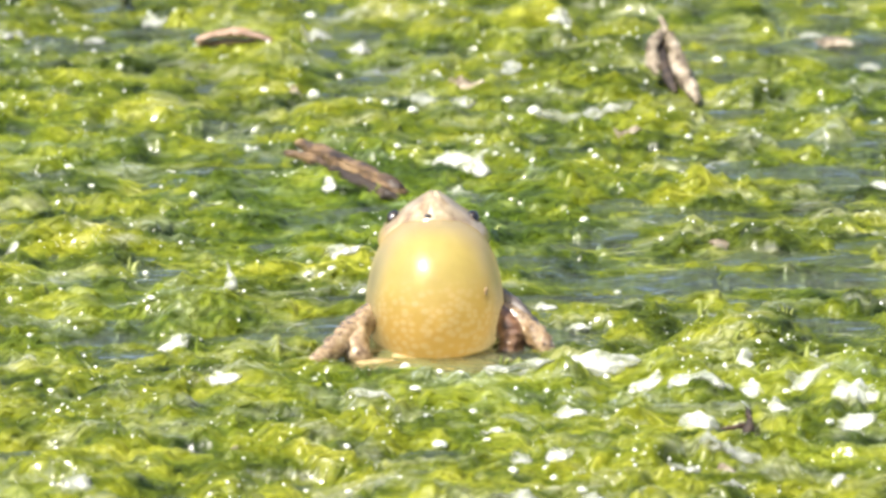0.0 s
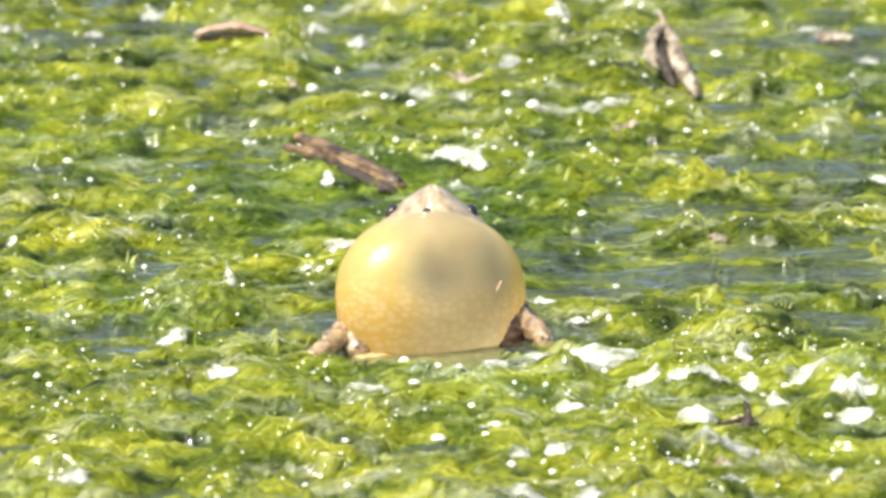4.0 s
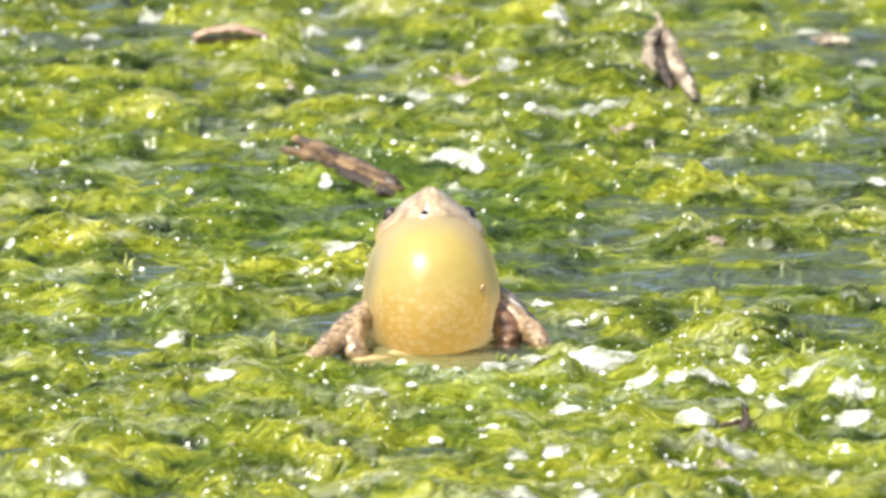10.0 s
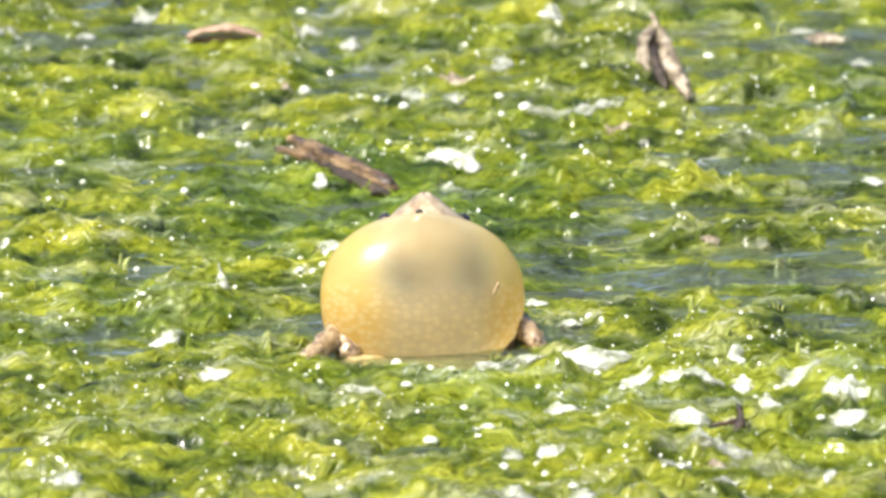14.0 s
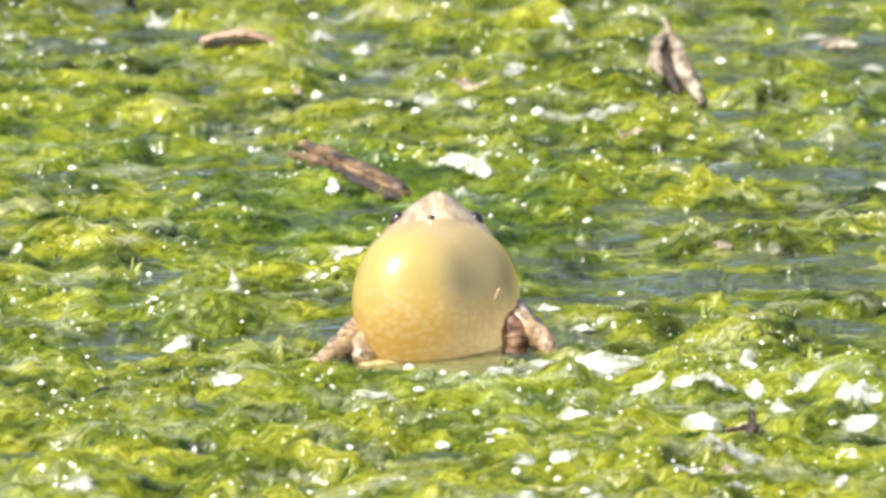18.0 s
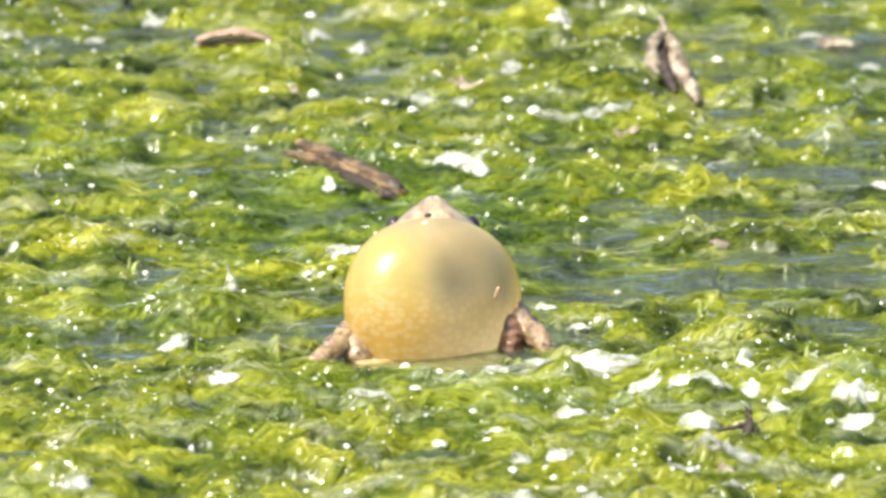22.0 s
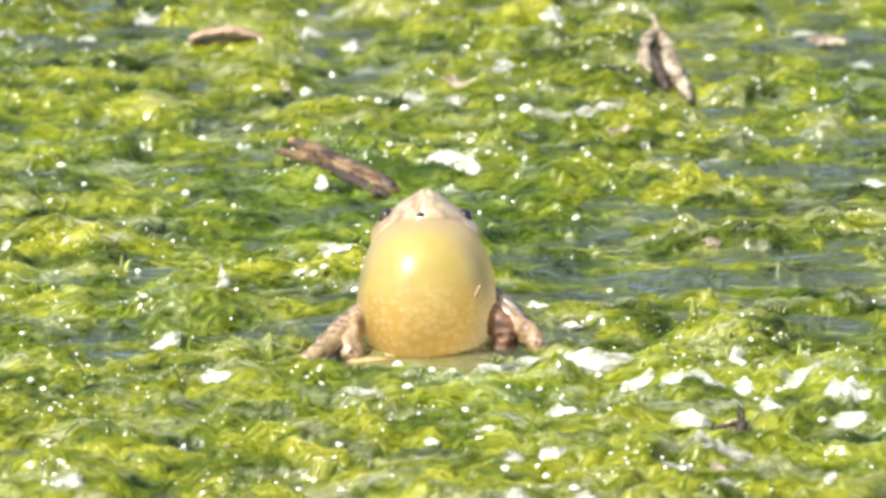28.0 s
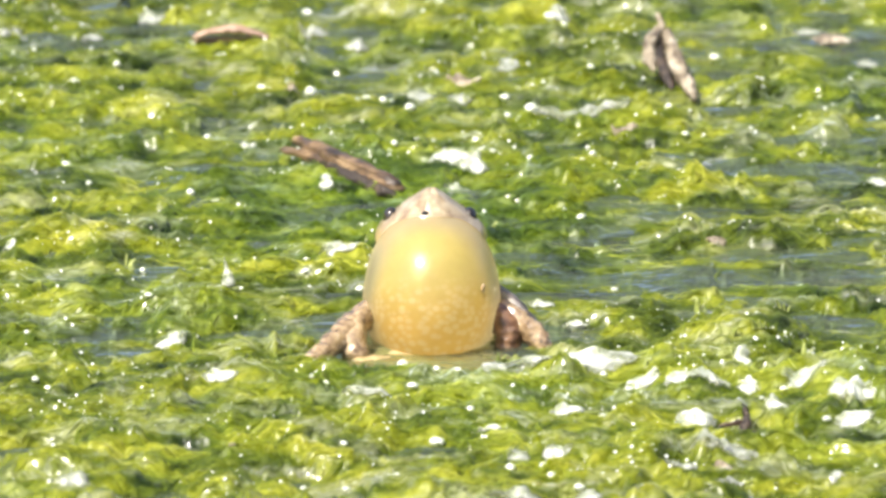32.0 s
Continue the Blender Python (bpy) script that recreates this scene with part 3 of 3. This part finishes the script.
bark = part("bark", limb([(-20.7, 132.3, 3.0), (-17.5, 125.0, 3.2), (-12.4, 114.9, 3.0), (-6.9, 105.1, 2.4), (-4.2, 102.9, 1.6)], [0.6, 1.3, 1.45, 1.35, 1.1], 0.35, 4, 18, 60, 2.6), STICK, stick)
part("split_end", limb([(-22.8, 127.8, 2.6), (-20.0, 125.9, 2.4), (-16.2, 120.9, 2.2), (-12.4, 114.8, 2.0)], [0.3, 0.7, 0.95, 0.6], 0.35, 8, 14, 24), STICK, stick, "splintered forked broken end")
# Dark broken wood, near-black to stand in for the stick's shaded underside.
part("underside_shade", limb([(-19.6, 128.0, 2.3), (-15.8, 121.0, 2.1), (-11.9, 111.0, 1.9), (-7.8, 103.2, 1.6), (-4.6, 101.4, 1.2)], [0.5, 1.0, 1.2, 1.1, 0.7], 0.5, 9, 14, 36), DARK_WOOD, stick, "dark broken wood with the underside's shade in its colour")
part("peeling_bark", flat(limb([(-16.6, 122.0, 4.2), (-11.5, 111.9, 4.0), (-6.0, 103.1, 3.2)], [0.4, 0.7, 0.4], 0.35, 12, 10, 30), 2, 0.6), STICK, stick, "strip of lighter peeling bark")

husk = tagged(new("seed_husk"), "dry tan split seed husk standing out of the algae", "husk")
part("husk_half", limb([(35.2, 199.1, 6.2), (33.5, 191.8, 5.8), (33.0, 187.6, 4.4), (33.8, 182.7, 2.8)], [0.35, 0.9, 1.0, 0.5], 0.6, 21, 14, 40), HUSK, husk)
part("husk_half", limb([(35.5, 200.1, 6.0), (36.3, 191.3, 5.2), (37.2, 183.6, 4.0), (38.5, 177.1, 2.4), (39.8, 168.7, 1.4)], [0.4, 1.0, 1.2, 1.2, 0.6], 0.6, 22, 14, 40), HUSK, husk)
# Dark strip put in for the shade between the two halves.
part("gap_shade", limb([(34.7, 198.8, 5.2), (34.8, 189.8, 4.2), (35.3, 181.7, 3.0), (36.5, 175.1, 1.6)], [0.3, 0.8, 0.9, 0.5], 0.2, 24, 10, 24), DARK_WOOD, husk, "dark strip for the shade between the halves")
part("stalk", limb([(35.5, 195.9, 6.0), (35.0, 196.8, 7.4), (34.3, 198.2, 8.6)], [0.6, 0.5, 0.25], 0.15, 23, 8, 12), HUSK, husk, "short pale stalk at the husk's tip")

leaf = tagged(new("curled_leaf"), "curled reddish brown dead leaf on the algae", "leaf")
part("blade", flat(limb([(-37.0, 207.7, 2.8), (-33.2, 208.1, 3.6), (-29.3, 208.0, 3.8), (-25.0, 206.7, 3.2)], [0.4, 0.65, 0.65, 0.35], 0.2, 31, 14, 36), 1, 2.2), speckled("red_leaf", [(0.3, (0.14, 0.08, 0.05)), (0.5, (0.29, 0.185, 0.12)), (0.7, (0.42, 0.30, 0.21))], 300, 0.5, 0.0003, 0.1, (0.3, 1, 1)), leaf)
# Dark limb put under the blade as its shade.
part("underside", flat(limb([(-36.7, 209.1, 1.8), (-31.9, 208.9, 2.2), (-27.2, 208.8, 2.4)], [0.4, 0.6, 0.3], 0.2, 32, 12, 24), 1, 1.4), BARK, leaf, "dark shaded underside")

peg = tagged(new("twig"), "dark upright twig stub among the algae", "twig")
part("bark", limb([(-48.8, 256.0, -0.4), (-48.6, 248.5, 1.4), (-48.9, 237.0, 4.6)], [0.75, 0.7, 0.5], 0.2, 41, 10, 16), STICK, peg)

stub = tagged(new("twig"), "short rotten brown twig sunk in a hole of the algae", "twig")
part("bark", limb([(43.2, -44.0, 3.6), (43.8, -47.0, 2.6), (43.3, -51.0, 1.2), (42.6, -56.0, -0.8)], [0.3, 0.5, 0.65, 0.5], 0.5, 43, 12, 30), DARK_WOOD, stub)
part("bark", limb([(45.0, -49.0, 1.2), (44.6, -52.0, 0.6), (45.4, -57.0, -0.4)], [0.3, 0.5, 0.4], 0.5, 45, 10, 20), DARK_WOOD, stub)
part("side_shoot", limb([(43.5, -48.0, 2.2), (41.4, -49.5, 2.0), (39.6, -50.0, 1.9)], [0.4, 0.35, 0.15], 0.2, 44, 10, 14), STICK, stub, "thin brown side shoot")

tip = tagged(new("algae_tip"), "thin pale upright algae tip beside the frog", "algae tip")
part("spike", limb([(0.3, 0, -0.8), (0.1, 0, 0.6), (-0.1, 0.2, 1.8), (-0.4, 0.3, 3.4)], [1.2, 0.9, 0.4, 0.12], 0.2, 51, 10, 18), BLEACHED, tip)
TIP = (-29.5, 33.5, top_at(-29.5, 33.5) + 1.0)
tip.location = Vector(TIP) * MM


# ---- bleached clumps and air bubbles ----
def clump(x, y, a, b, seed, mat_, name="bleached_algae_clump", label="dried white clump of bleached algae on the mat", thick=0.6):
    """A crumpled scrap with a ragged outline that lies on the mat."""
    z, rng = top_at(x, y), np.random.default_rng(500 + seed)
    waviness = [(n, rng.uniform(0.5, 1.0) * 0.17 / n ** 0.8, rng.uniform(0, 6.3)) for n in (2, 3, 5, 8)]
    bm = bmesh.new()
    verts = bmesh.ops.create_uvsphere(bm, u_segments=44, v_segments=14, radius=1)["verts"]
    way = [math.atan2(v.co.y, v.co.x) for v in verts]
    grow = [1 + sum(w * math.sin(n * g + o) for n, w, o in waviness) for g in way]
    px = np.array([v.co.x * f for v, f in zip(verts, grow)]) * a * 1.2
    py = np.array([v.co.y * f for v, f in zip(verts, grow)]) * b * 0.85
    lie = np.maximum(height(x + px, y + py), 0.0) - z
    for v, ux, uy, down in zip(verts, px, py, lie):
        p = Vector((ux, uy, v.co.z * thick))
        p += v.co * 0.22 * min(a, 1.6) * noise.fractal(p / 0.9 + Vector((seed, 1, 3)), 0.9, 2.0, 4)
        v.co = (p + Vector((0, 0, float(down)))) * MM
    me = bpy.data.meshes.new(name)
    bm.to_mesh(me)
    bm.free()
    me.materials.append(mat_)
    me.polygons.foreach_set("use_smooth", [True] * len(me.polygons))
    ob = new(name, me)
    ob.location = Vector((x, y, z + thick * 0.35)) * MM
    return tagged(ob, label, *(("debris", "brown scraps") if mat_ is HUSK else ("algae clump", "bleached clumps")))


NEAR_CLUMPS = [
    (29.6, -23.0, 1.96, 2.33), (38.9, -26.0, 2.4, 3.8), (34.8, -26.6, 1.7, 2.6), (44.1, -25.8, 1.2, 2.6), (52.6, -24.8, 2.3, 2.3), (58.5, -36.5, 2.6, 3.0),
    (48.0, -35.5, 1.15, 2.8), (58.5, -47.2, 2.1, 2.7), (36.3, -42.8, 1.9, 3.6), (40.3, -71.0, 3.6, 2.0), (43.2, -57.5, 0.95, 2.3), (43.9, -1.5, 0.9, 2.6),
    (53.3, 4.5, 0.9, 2.6), (24.5, -40.5, 1.05, 2.3), (18.9, -38.0, 1.85, 1.7), (17.3, -66.2, 1.4, 1.6),
]
NEAR_CLUMPS += [
    (21.0, -90.5, 1.6, 1.7), (12.7, -93.5, 3.4, 2.1), (40.3, -85.8, 1.7, 2.3), (55.3, -83.8, 0.7, 2.8), (11.8, -66.5, 1.1, 2.2), (33.5, -79.9, 2.0, 1.7),
    (57.3, -60.6, 1.8, 1.9), (-9.3, -33.6, 3.16, 1.76), (-30.0, -20.6, 2.23, 1.77), (-37.2, 9.0, 1.77, 1.79), (-38.4, -90.8, 1.54, 1.72), (-49.3, -85.5, 2.32, 1.93),
    (20.4, 23.0, 1.6, 1.2), (15.6, 36.0, 1.5, 2.0), (7.7, -50.6, 1.41, 1.53),
]
FAR_CLUMPS = [
    (6.0, 125.1, 2.36, 2.34), (3.7, 111.5, 1.68, 1.63), (11.9, 195.8, 1.38, 2.88), (-2.8, 179.0, 1.89, 1.91),
    (3.4, 129.0, 3.0, 3.4), (22.4, 162.2, 7.69, 2.85), (-13.3, 59.4, 2.87, 2.05), (-2.3, 177.2, 2.58, 3.58), (11.9, 198.7, 1.73, 3.85), (-27.3, 139.9, 1.19, 2.35),
    (-15.7, 110.6, 0.92, 3.26), (-43.6, 233.8, 1.93, 3.17), (-64.0, 220.6, 1.22, 2.91), (-66.1, 218.1, 1.05, 2.18), (-52.6, 221.7, 1.57, 1.94), (66.2, 117.6, 1.51, 3.50),
]
FAR_CLUMPS += [
    (66.6, 202.1, 1.56, 2.41), (-61.6, 71.7, 0.83, 1.38), (4.1, 175.6, 1.72, 4.77), (-18.1, 223.3, 2.27, 2.19), (58.0, 224.4, 2.10, 1.94), (19.5, 225.9, 1.40, 3.40),
    (-12.0, 212.6, 2.26, 1.69), (-59.1, 218.5, 1.22, 2.43),
]
BROWN_SCRAPS = [
    (4.5, 182.5, 2.41, 2.87), (29.1, 143.8, 2.0, 1.2), (41.4, 70.6, 1.1, 1.5), (-26.8, -61.0, 1.41, 2.17), (61.8, 217.7, 3.14, 3.39), (40.1, -80.9, 1.16, 1.51),
    (-21.2, 176.6, 0.86, 1.91),
]
clump(17.9, -16.6, 8.6, 4.6, 7, BLEACHED, thick=1.1)
for k, (x, y, a, b) in enumerate(NEAR_CLUMPS + FAR_CLUMPS):
    grown = 1.18 if y < 0 and x > 10 else 1.0
    clump(x, y - 2.5, a * grown, b * grown, k, FILM if y > 145 or y < -64 else BLEACHED, thick=min(0.45 + 0.26 * max(a - 1.5, 0), 1.15 if y < 20 else 0.6))
for k, (x, y, a, b) in enumerate(BROWN_SCRAPS):
    clump(x, y, a, b, 60 + k, HUSK, "leaf_scrap", "small tan scrap of dead leaf on the algae", 0.7)


TUFTS = [
    (38.6, 29.3, 3.24), (43.2, 3.6, 2.73), (50.5, 30.0, 2.27), (52.9, -18.0, 2.70), (9.3, 78.0, 2.15), (10.7, 215.2, 2.62),
    (5.5, 171.0, 2.91), (54.9, 224.4, 2.97), (-21.8, 187.2, 2.24), (-43.9, 58.6, 2.95), (30.4, -21.2, 2.07), (46.4, 5.5, 2.41),
    (9.8, -12.1, 2.39), (-22.3, 146.2, 1.70), (0.4, 177.1, 2.06), (19.0, -6.4, 1.76), (-34.6, 22.4, 1.78), (-58.3, 69.7, 1.65),
]


def frond(bm, h, lean, wide, seed):
    """One thin wet frond that curls over at its tip."""
    side, rng = [], random.Random(seed)
    turn = rng.uniform(0, math.pi)
    for k in range(8):
        f = k / 7
        r = wide * (1 - f) ** 0.6 + 0.04
        c = Vector((lean * f * f * h, 0.3 * h * f * math.sin(seed), h * (f - 0.22 * f ** 3)))
        ring = []
        for j in range(6):
            g = 2 * math.pi * j / 6
            q = Vector((math.cos(g) * r, math.sin(g) * r * 0.45, 0))
            q.rotate(Euler((0, 0, turn + 0.6 * f)))
            ring.append(bm.verts.new((c + q) * MM))
        side.append(ring)
    for a, b in zip(side, side[1:]):
        for j in range(6):
            bm.faces.new((a[j], a[(j + 1) % 6], b[(j + 1) % 6], b[j]))
    bm.faces.new(side[-1])
    return bm


for k, (x, y, h) in enumerate(TUFTS):
    tuft = tagged(new("algae_tuft"), "small upright tuft of wet pale green algae fronds", "algae tuft", "algae tufts")
    tuft.location = Vector((x, y, top_at(x, y) - 0.3)) * MM
    for j in range(3):
        ob = part("frond", frond(bmesh.new(), h * (1 - 0.25 * j), 0.5 * math.sin(k * 2.1 + j * 2), 0.5 - 0.06 * j, k * 5 + j), TUFT, tuft)
        ob.location = Vector(((j - 1) * 0.55, 0.4 * math.sin(k + j), 0)) * MM


def bubble_mesh(seed):
    bm = blob(1, 1, 0.85, 0.12, 0.9, seed, 14, 10)
    me = bpy.data.meshes.new("air_bubble")
    bm.to_mesh(me)
    bm.free()
    me.materials.append(BUBBLE)
    me.polygons.foreach_set("use_smooth", [True] * len(me.polygons))
    return me


NEAR_BUBBLES = [
    (-57.7, 9.3, 0.56), (-53.6, 6.2, 0.56), (-40.7, 28.8, 0.57), (-55.8, -20.7, 0.56), (-54.0, -22.3, 0.56), (-16.9, -21.1, 0.64),
    (-15.0, -23.1, 0.64), (-2.8, -26.9, 0.71), (-4.2, -3.6, 0.95), (0.6, -5.3, 0.56), (3.6, -6.3, 0.72), (5.3, -38.8, 0.71),
    (6.7, -43.0, 0.71), (11.3, -2.8, 0.56), (10.9, -35.1, 0.47), (-19.9, -36.6, 0.55), (-15.9, -44.5, 0.55), (-22.9, -59.2, 0.55),
]
NEAR_BUBBLES += [
    (-20.5, -60.0, 0.86), (-12.3, -59.0, 0.55), (-2.1, -77.7, 0.54), (-6.4, -80.9, 0.47), (-11.8, -86.7, 0.54), (6.5, -61.2, 0.63),
    (0.6, -54.6, 0.94),
]
MID_BUBBLES = [
    (17.4, -65.3, 1.01), (10.7, -76.0, 0.78), (15.4, -75.6, 0.62), (16.3, -79.8, 0.62), (19.7, -70.3, 0.55), (20.1, -88.5, 0.85),
    (24.1, -17.5, 0.56), (27.5, -28.2, 0.63), (15.7, -28.1, 0.48), (19.9, -39.5, 0.87), (49.3, -28.7, 0.71), (33.5, -54.9, 0.71),
    (-18.2, 52.6, 0.57), (-16.3, 51.3, 0.74), (-14.9, 50.5, 0.65), (-18.2, 56.3, 0.49), (-10.4, 40.9, 0.73), (-33.8, 55.2, 0.57),
]
MID_BUBBLES += [
    (-42.0, 58.1, 0.49), (26.3, 45.5, 0.49), (-17.6, -81.2, 0.54), (27.9, -94.3, 0.54), (12.7, -63.5, 0.47), (18.3, -39.5, 0.47),
    (54.8, -48.6, 0.63), (46.0, -35.8, 0.47),
]
# Pale bubbles that stand in for blurred sun glints at the back.
FAR_GLINT_BUBBLES = [
    (-20.1, 138.1, 0.42), (-10.7, 110.4, 0.34), (-35.7, 103.2, 0.67), (-31.9, 97.1, 0.67), (-35.4, 126.5, 0.51), (-19.2, 138.2, 0.59),
    (-10.1, 174.8, 0.69), (-7.5, 175.2, 0.69), (-5.8, 173.6, 0.77), (-4.2, 175.7, 0.77), (-3.4, 159.0, 0.85), (-11.5, 164.3, 0.51),
    (-5.7, 133.1, 0.59), (6.6, 140.2, 0.76), (9.1, 131.8, 0.59), (14.6, 129.1, 0.59), (11.0, 172.7, 0.77), (11.3, 158.3, 0.60),
]
FAR_GLINT_BUBBLES += [
    (24.2, 194.2, 0.69), (23.8, 122.4, 0.76), (21.9, 93.0, 0.75), (43.4, 206.7, 0.78), (35.7, 162.7, 0.60), (38.0, 144.1, 0.59),
    (36.5, 101.1, 0.58), (15.0, 166.4, 1.20), (-26.0, 179.2, 0.60), (-18.5, 180.6, 1.03), (-33.8, 149.1, 0.60), (-52.4, 144.0, 0.68),
    (-42.7, 151.8, 0.43), (-54.4, 182.4, 0.60), (-48.2, 193.8, 0.61), (-54.6, 127.1, 0.76), (-50.9, 111.0, 0.59),
]
FAR_GLINT_BUBBLES += [
    (65.5, 173.6, 0.77), (18.2, 225.6, 0.79), (20.3, 221.8, 0.61), (1.1, 241.6, 0.70), (-19.5, 239.3, 1.06), (67.3, 162.2, 0.60),
    (-37.2, 213.9, 0.61), (-55.6, 99.8, 0.50),
]


BUBBLE_MESHES = [bubble_mesh(k) for k in range(5)]
for k, (x, y, r) in enumerate(NEAR_BUBBLES + MID_BUBBLES + FAR_GLINT_BUBBLES):
    ob = new("air_bubble", BUBBLE_MESHES[k % 5])
    ob.scale = (r * (0.75 + 0.14 * (k * 7 % 5)), r * 0.95, r * (0.65 + 0.08 * (k * 3 % 5)))
    ob.rotation_euler = (0, 0, k * 1.3)
    ob.location = Vector((x, y - 2, top_at(x, y - 2) + 0.35 * r)) * MM
    tagged(ob, "pale air bubble in wet algae, bright for its glint", "bubble", "air bubbles")


def froth(name, count, seed):
    """Tiny beads of water and gas all over the wet mat, white in place of glints."""
    rng = np.random.default_rng(seed)
    x, y = rng.uniform(-74, 76, count), rng.uniform(-90, 250, count)
    keep = (height(x, y) > 0.5) & (waves(x / 8, y / 11, 8) > -0.25) & ((np.abs(x) > 19) | (y < -2) | (y > 40))
    x, y = x[keep], y[keep]
    z, r = height(x, y) + 0.15, 0.09 + 0.24 * rng.random(len(x)) ** 3
    ball = bmesh.new()
    bmesh.ops.create_icosphere(ball, subdivisions=1, radius=1)
    vs = np.array([v.co[:] for v in ball.verts])
    fs = np.array([[v.index for v in f.verts] for f in ball.faces])
    ball.free()
    co = (np.stack([x, y, z], -1)[:, None] + vs[None] * r[:, None, None]).reshape(-1, 3) * MM
    faces = (fs[None] + (np.arange(len(x)) * len(vs))[:, None, None]).reshape(-1, 3)
    me = bpy.data.meshes.new(name)
    me.from_pydata(co.tolist(), [], faces.tolist())
    me.materials.append(BEAD)
    me.polygons.foreach_set("use_smooth", [True] * len(faces))
    return tagged(new(name, me), "tiny water beads on the algae, glints painted white", "droplets", kind="stuff")


froth("water_beads", 6800, 12)

# ---- what moves ----
# Half width of the throat pouch through the calls, in units of 0.0802 mm; at rest it is 123.
REST = 123
CALLS = [
    (0, 122), (0.1, 127), (0.2, 135), (0.4, 156), (0.6, 167), (0.7, 176), (0.8, 166), (0.9, 135), (1.0, 122), (1.1, 120),
    (1.4, 123), (1.65, 124), (1.8, 136), (2.0, 154), (2.2, 168), (2.35, 178), (2.4, 175), (2.5, 146), (2.6, 125), (2.75, 121), (3.0, 123),
    (3.4, 124), (3.6, 137), (3.8, 155), (4.0, 169), (4.1, 178), (4.2, 164), (4.35, 123), (4.5, 121), (5.1, 124), (5.3, 142),
]
CALLS += [
    (5.5, 163), (5.7, 174), (5.8, 178), (5.9, 148), (6.0, 124), (6.1, 120), (6.3, 123), (6.9, 123), (7.1, 139), (7.3, 154),
    (7.5, 170), (7.6, 179), (7.7, 164), (7.8, 140), (7.9, 123), (8.1, 122), (8.3, 123), (8.5, 140), (8.7, 157), (8.9, 170), (9.0, 185),
    (9.1, 164), (9.2, 134), (9.3, 120), (9.5, 123), (10.3, 123), (10.5, 129), (10.7, 150), (10.9, 166), (11.0, 174), (11.1, 185), (11.2, 160),
]
CALLS += [
    (11.3, 134), (11.4, 122), (11.5, 123), (11.9, 123), (12.1, 143), (12.3, 160), (12.5, 171), (12.6, 176), (12.7, 150), (12.8, 126), (12.9, 118),
    (13.1, 123), (13.3, 124), (13.5, 143), (13.7, 162), (13.9, 173), (14.0, 181), (14.1, 151), (14.2, 126), (14.3, 119), (14.5, 123),
    (14.9, 124), (15.1, 143), (15.3, 160), (15.5, 178), (15.6, 155), (15.75, 121), (16.0, 123), (16.3, 127), (16.5, 143), (16.7, 162), (16.9, 173),
]
CALLS += [
    (17.0, 180), (17.1, 153), (17.2, 128), (17.3, 120), (17.5, 123), (17.7, 124), (17.9, 140), (18.1, 159), (18.3, 171), (18.4, 182), (18.5, 161),
    (18.6, 132), (18.7, 121), (18.9, 123), (19.3, 123), (19.5, 140), (19.7, 158), (19.9, 169), (20.0, 178), (20.1, 164), (20.2, 134), (20.3, 122),
    (20.5, 123), (21.1, 124), (21.3, 132), (21.5, 152), (21.7, 167), (21.8, 175), (21.9, 185), (22.0, 158), (22.1, 131), (22.3, 122), (22.7, 124),
]
CALLS += [
    (22.9, 143), (23.1, 160), (23.3, 170), (23.4, 178), (23.5, 165), (23.6, 136), (23.7, 123), (23.9, 122), (24.5, 124), (24.7, 138), (24.9, 158),
    (25.1, 170), (25.2, 178), (25.3, 168), (25.4, 136), (25.5, 124), (25.6, 121), (25.8, 123), (26.2, 125), (26.4, 142), (26.6, 160), (26.8, 178),
    (26.9, 158), (27.0, 128), (27.1, 121), (27.5, 123), (28.1, 125), (28.4, 138), (28.6, 157), (28.7, 165), (28.8, 174), (28.9, 186), (29.0, 160),
]
CALLS += [
    (29.1, 134), (29.2, 124), (29.4, 123), (30.2, 125), (30.5, 149), (30.8, 170), (30.9, 178), (31.0, 173), (31.1, 146), (31.2, 124), (31.3, 121),
    (31.6, 123), (32.0, 123),
]


def swollen(t):
    return float(np.interp(t, [c[0] for c in CALLS], [c[1] for c in CALLS]))


def nod(t):
    """How far the head dips as the call leaves the throat, from 0 to 1."""
    return max(min(max((swollen(s) - 171) / 6, 0.0), 1.0) * f for s, f in ((t, 1.0), (t - 0.1, 0.9)))


def motions():
    pouch, fold_rows, head_rows, tip_rows = [], [], [], []
    for k in range(321):
        t = k / 10
        w = min(max(swollen(t), 123.0), 184.9)
        u = (w - REST) / 62
        turn = math.acos(math.sqrt((w * w - REST ** 2) / (185 ** 2 - REST ** 2)))
        at = Vector((-0.1 - 0.5 * u, 15.4 - 6.2 * u, 5.5 + 1.6 * u))
        deep = 0.0802 * (185 + REST - w)
        pouch.append((t, pose(*(at * MM), -13, 0, 0) @ pose(0, 0, 0, 0, 0, math.degrees(turn))))
        spot = at + Vector((0.72 * w * 0.0802, -0.635 * deep, 3.0 - 0.8 * u))
        fold_rows.append((t, pose(*(spot * MM), 18, 12, 40)))
        head_rows.append((t, pose(HEAD[0] * MM, HEAD[1] * MM, (HEAD[2] - 1.1 * nod(t)) * MM, -9 * nod(t), 0, 0)))
        tip_rows.append((t, pose(TIP[0] * MM, TIP[1] * MM, (TIP[2] - 0.75 * u) * MM)))
    walk(sac, pouch)
    walk(fold, fold_rows)
    walk(head, head_rows)
    walk(tip, tip_rows)


motions()
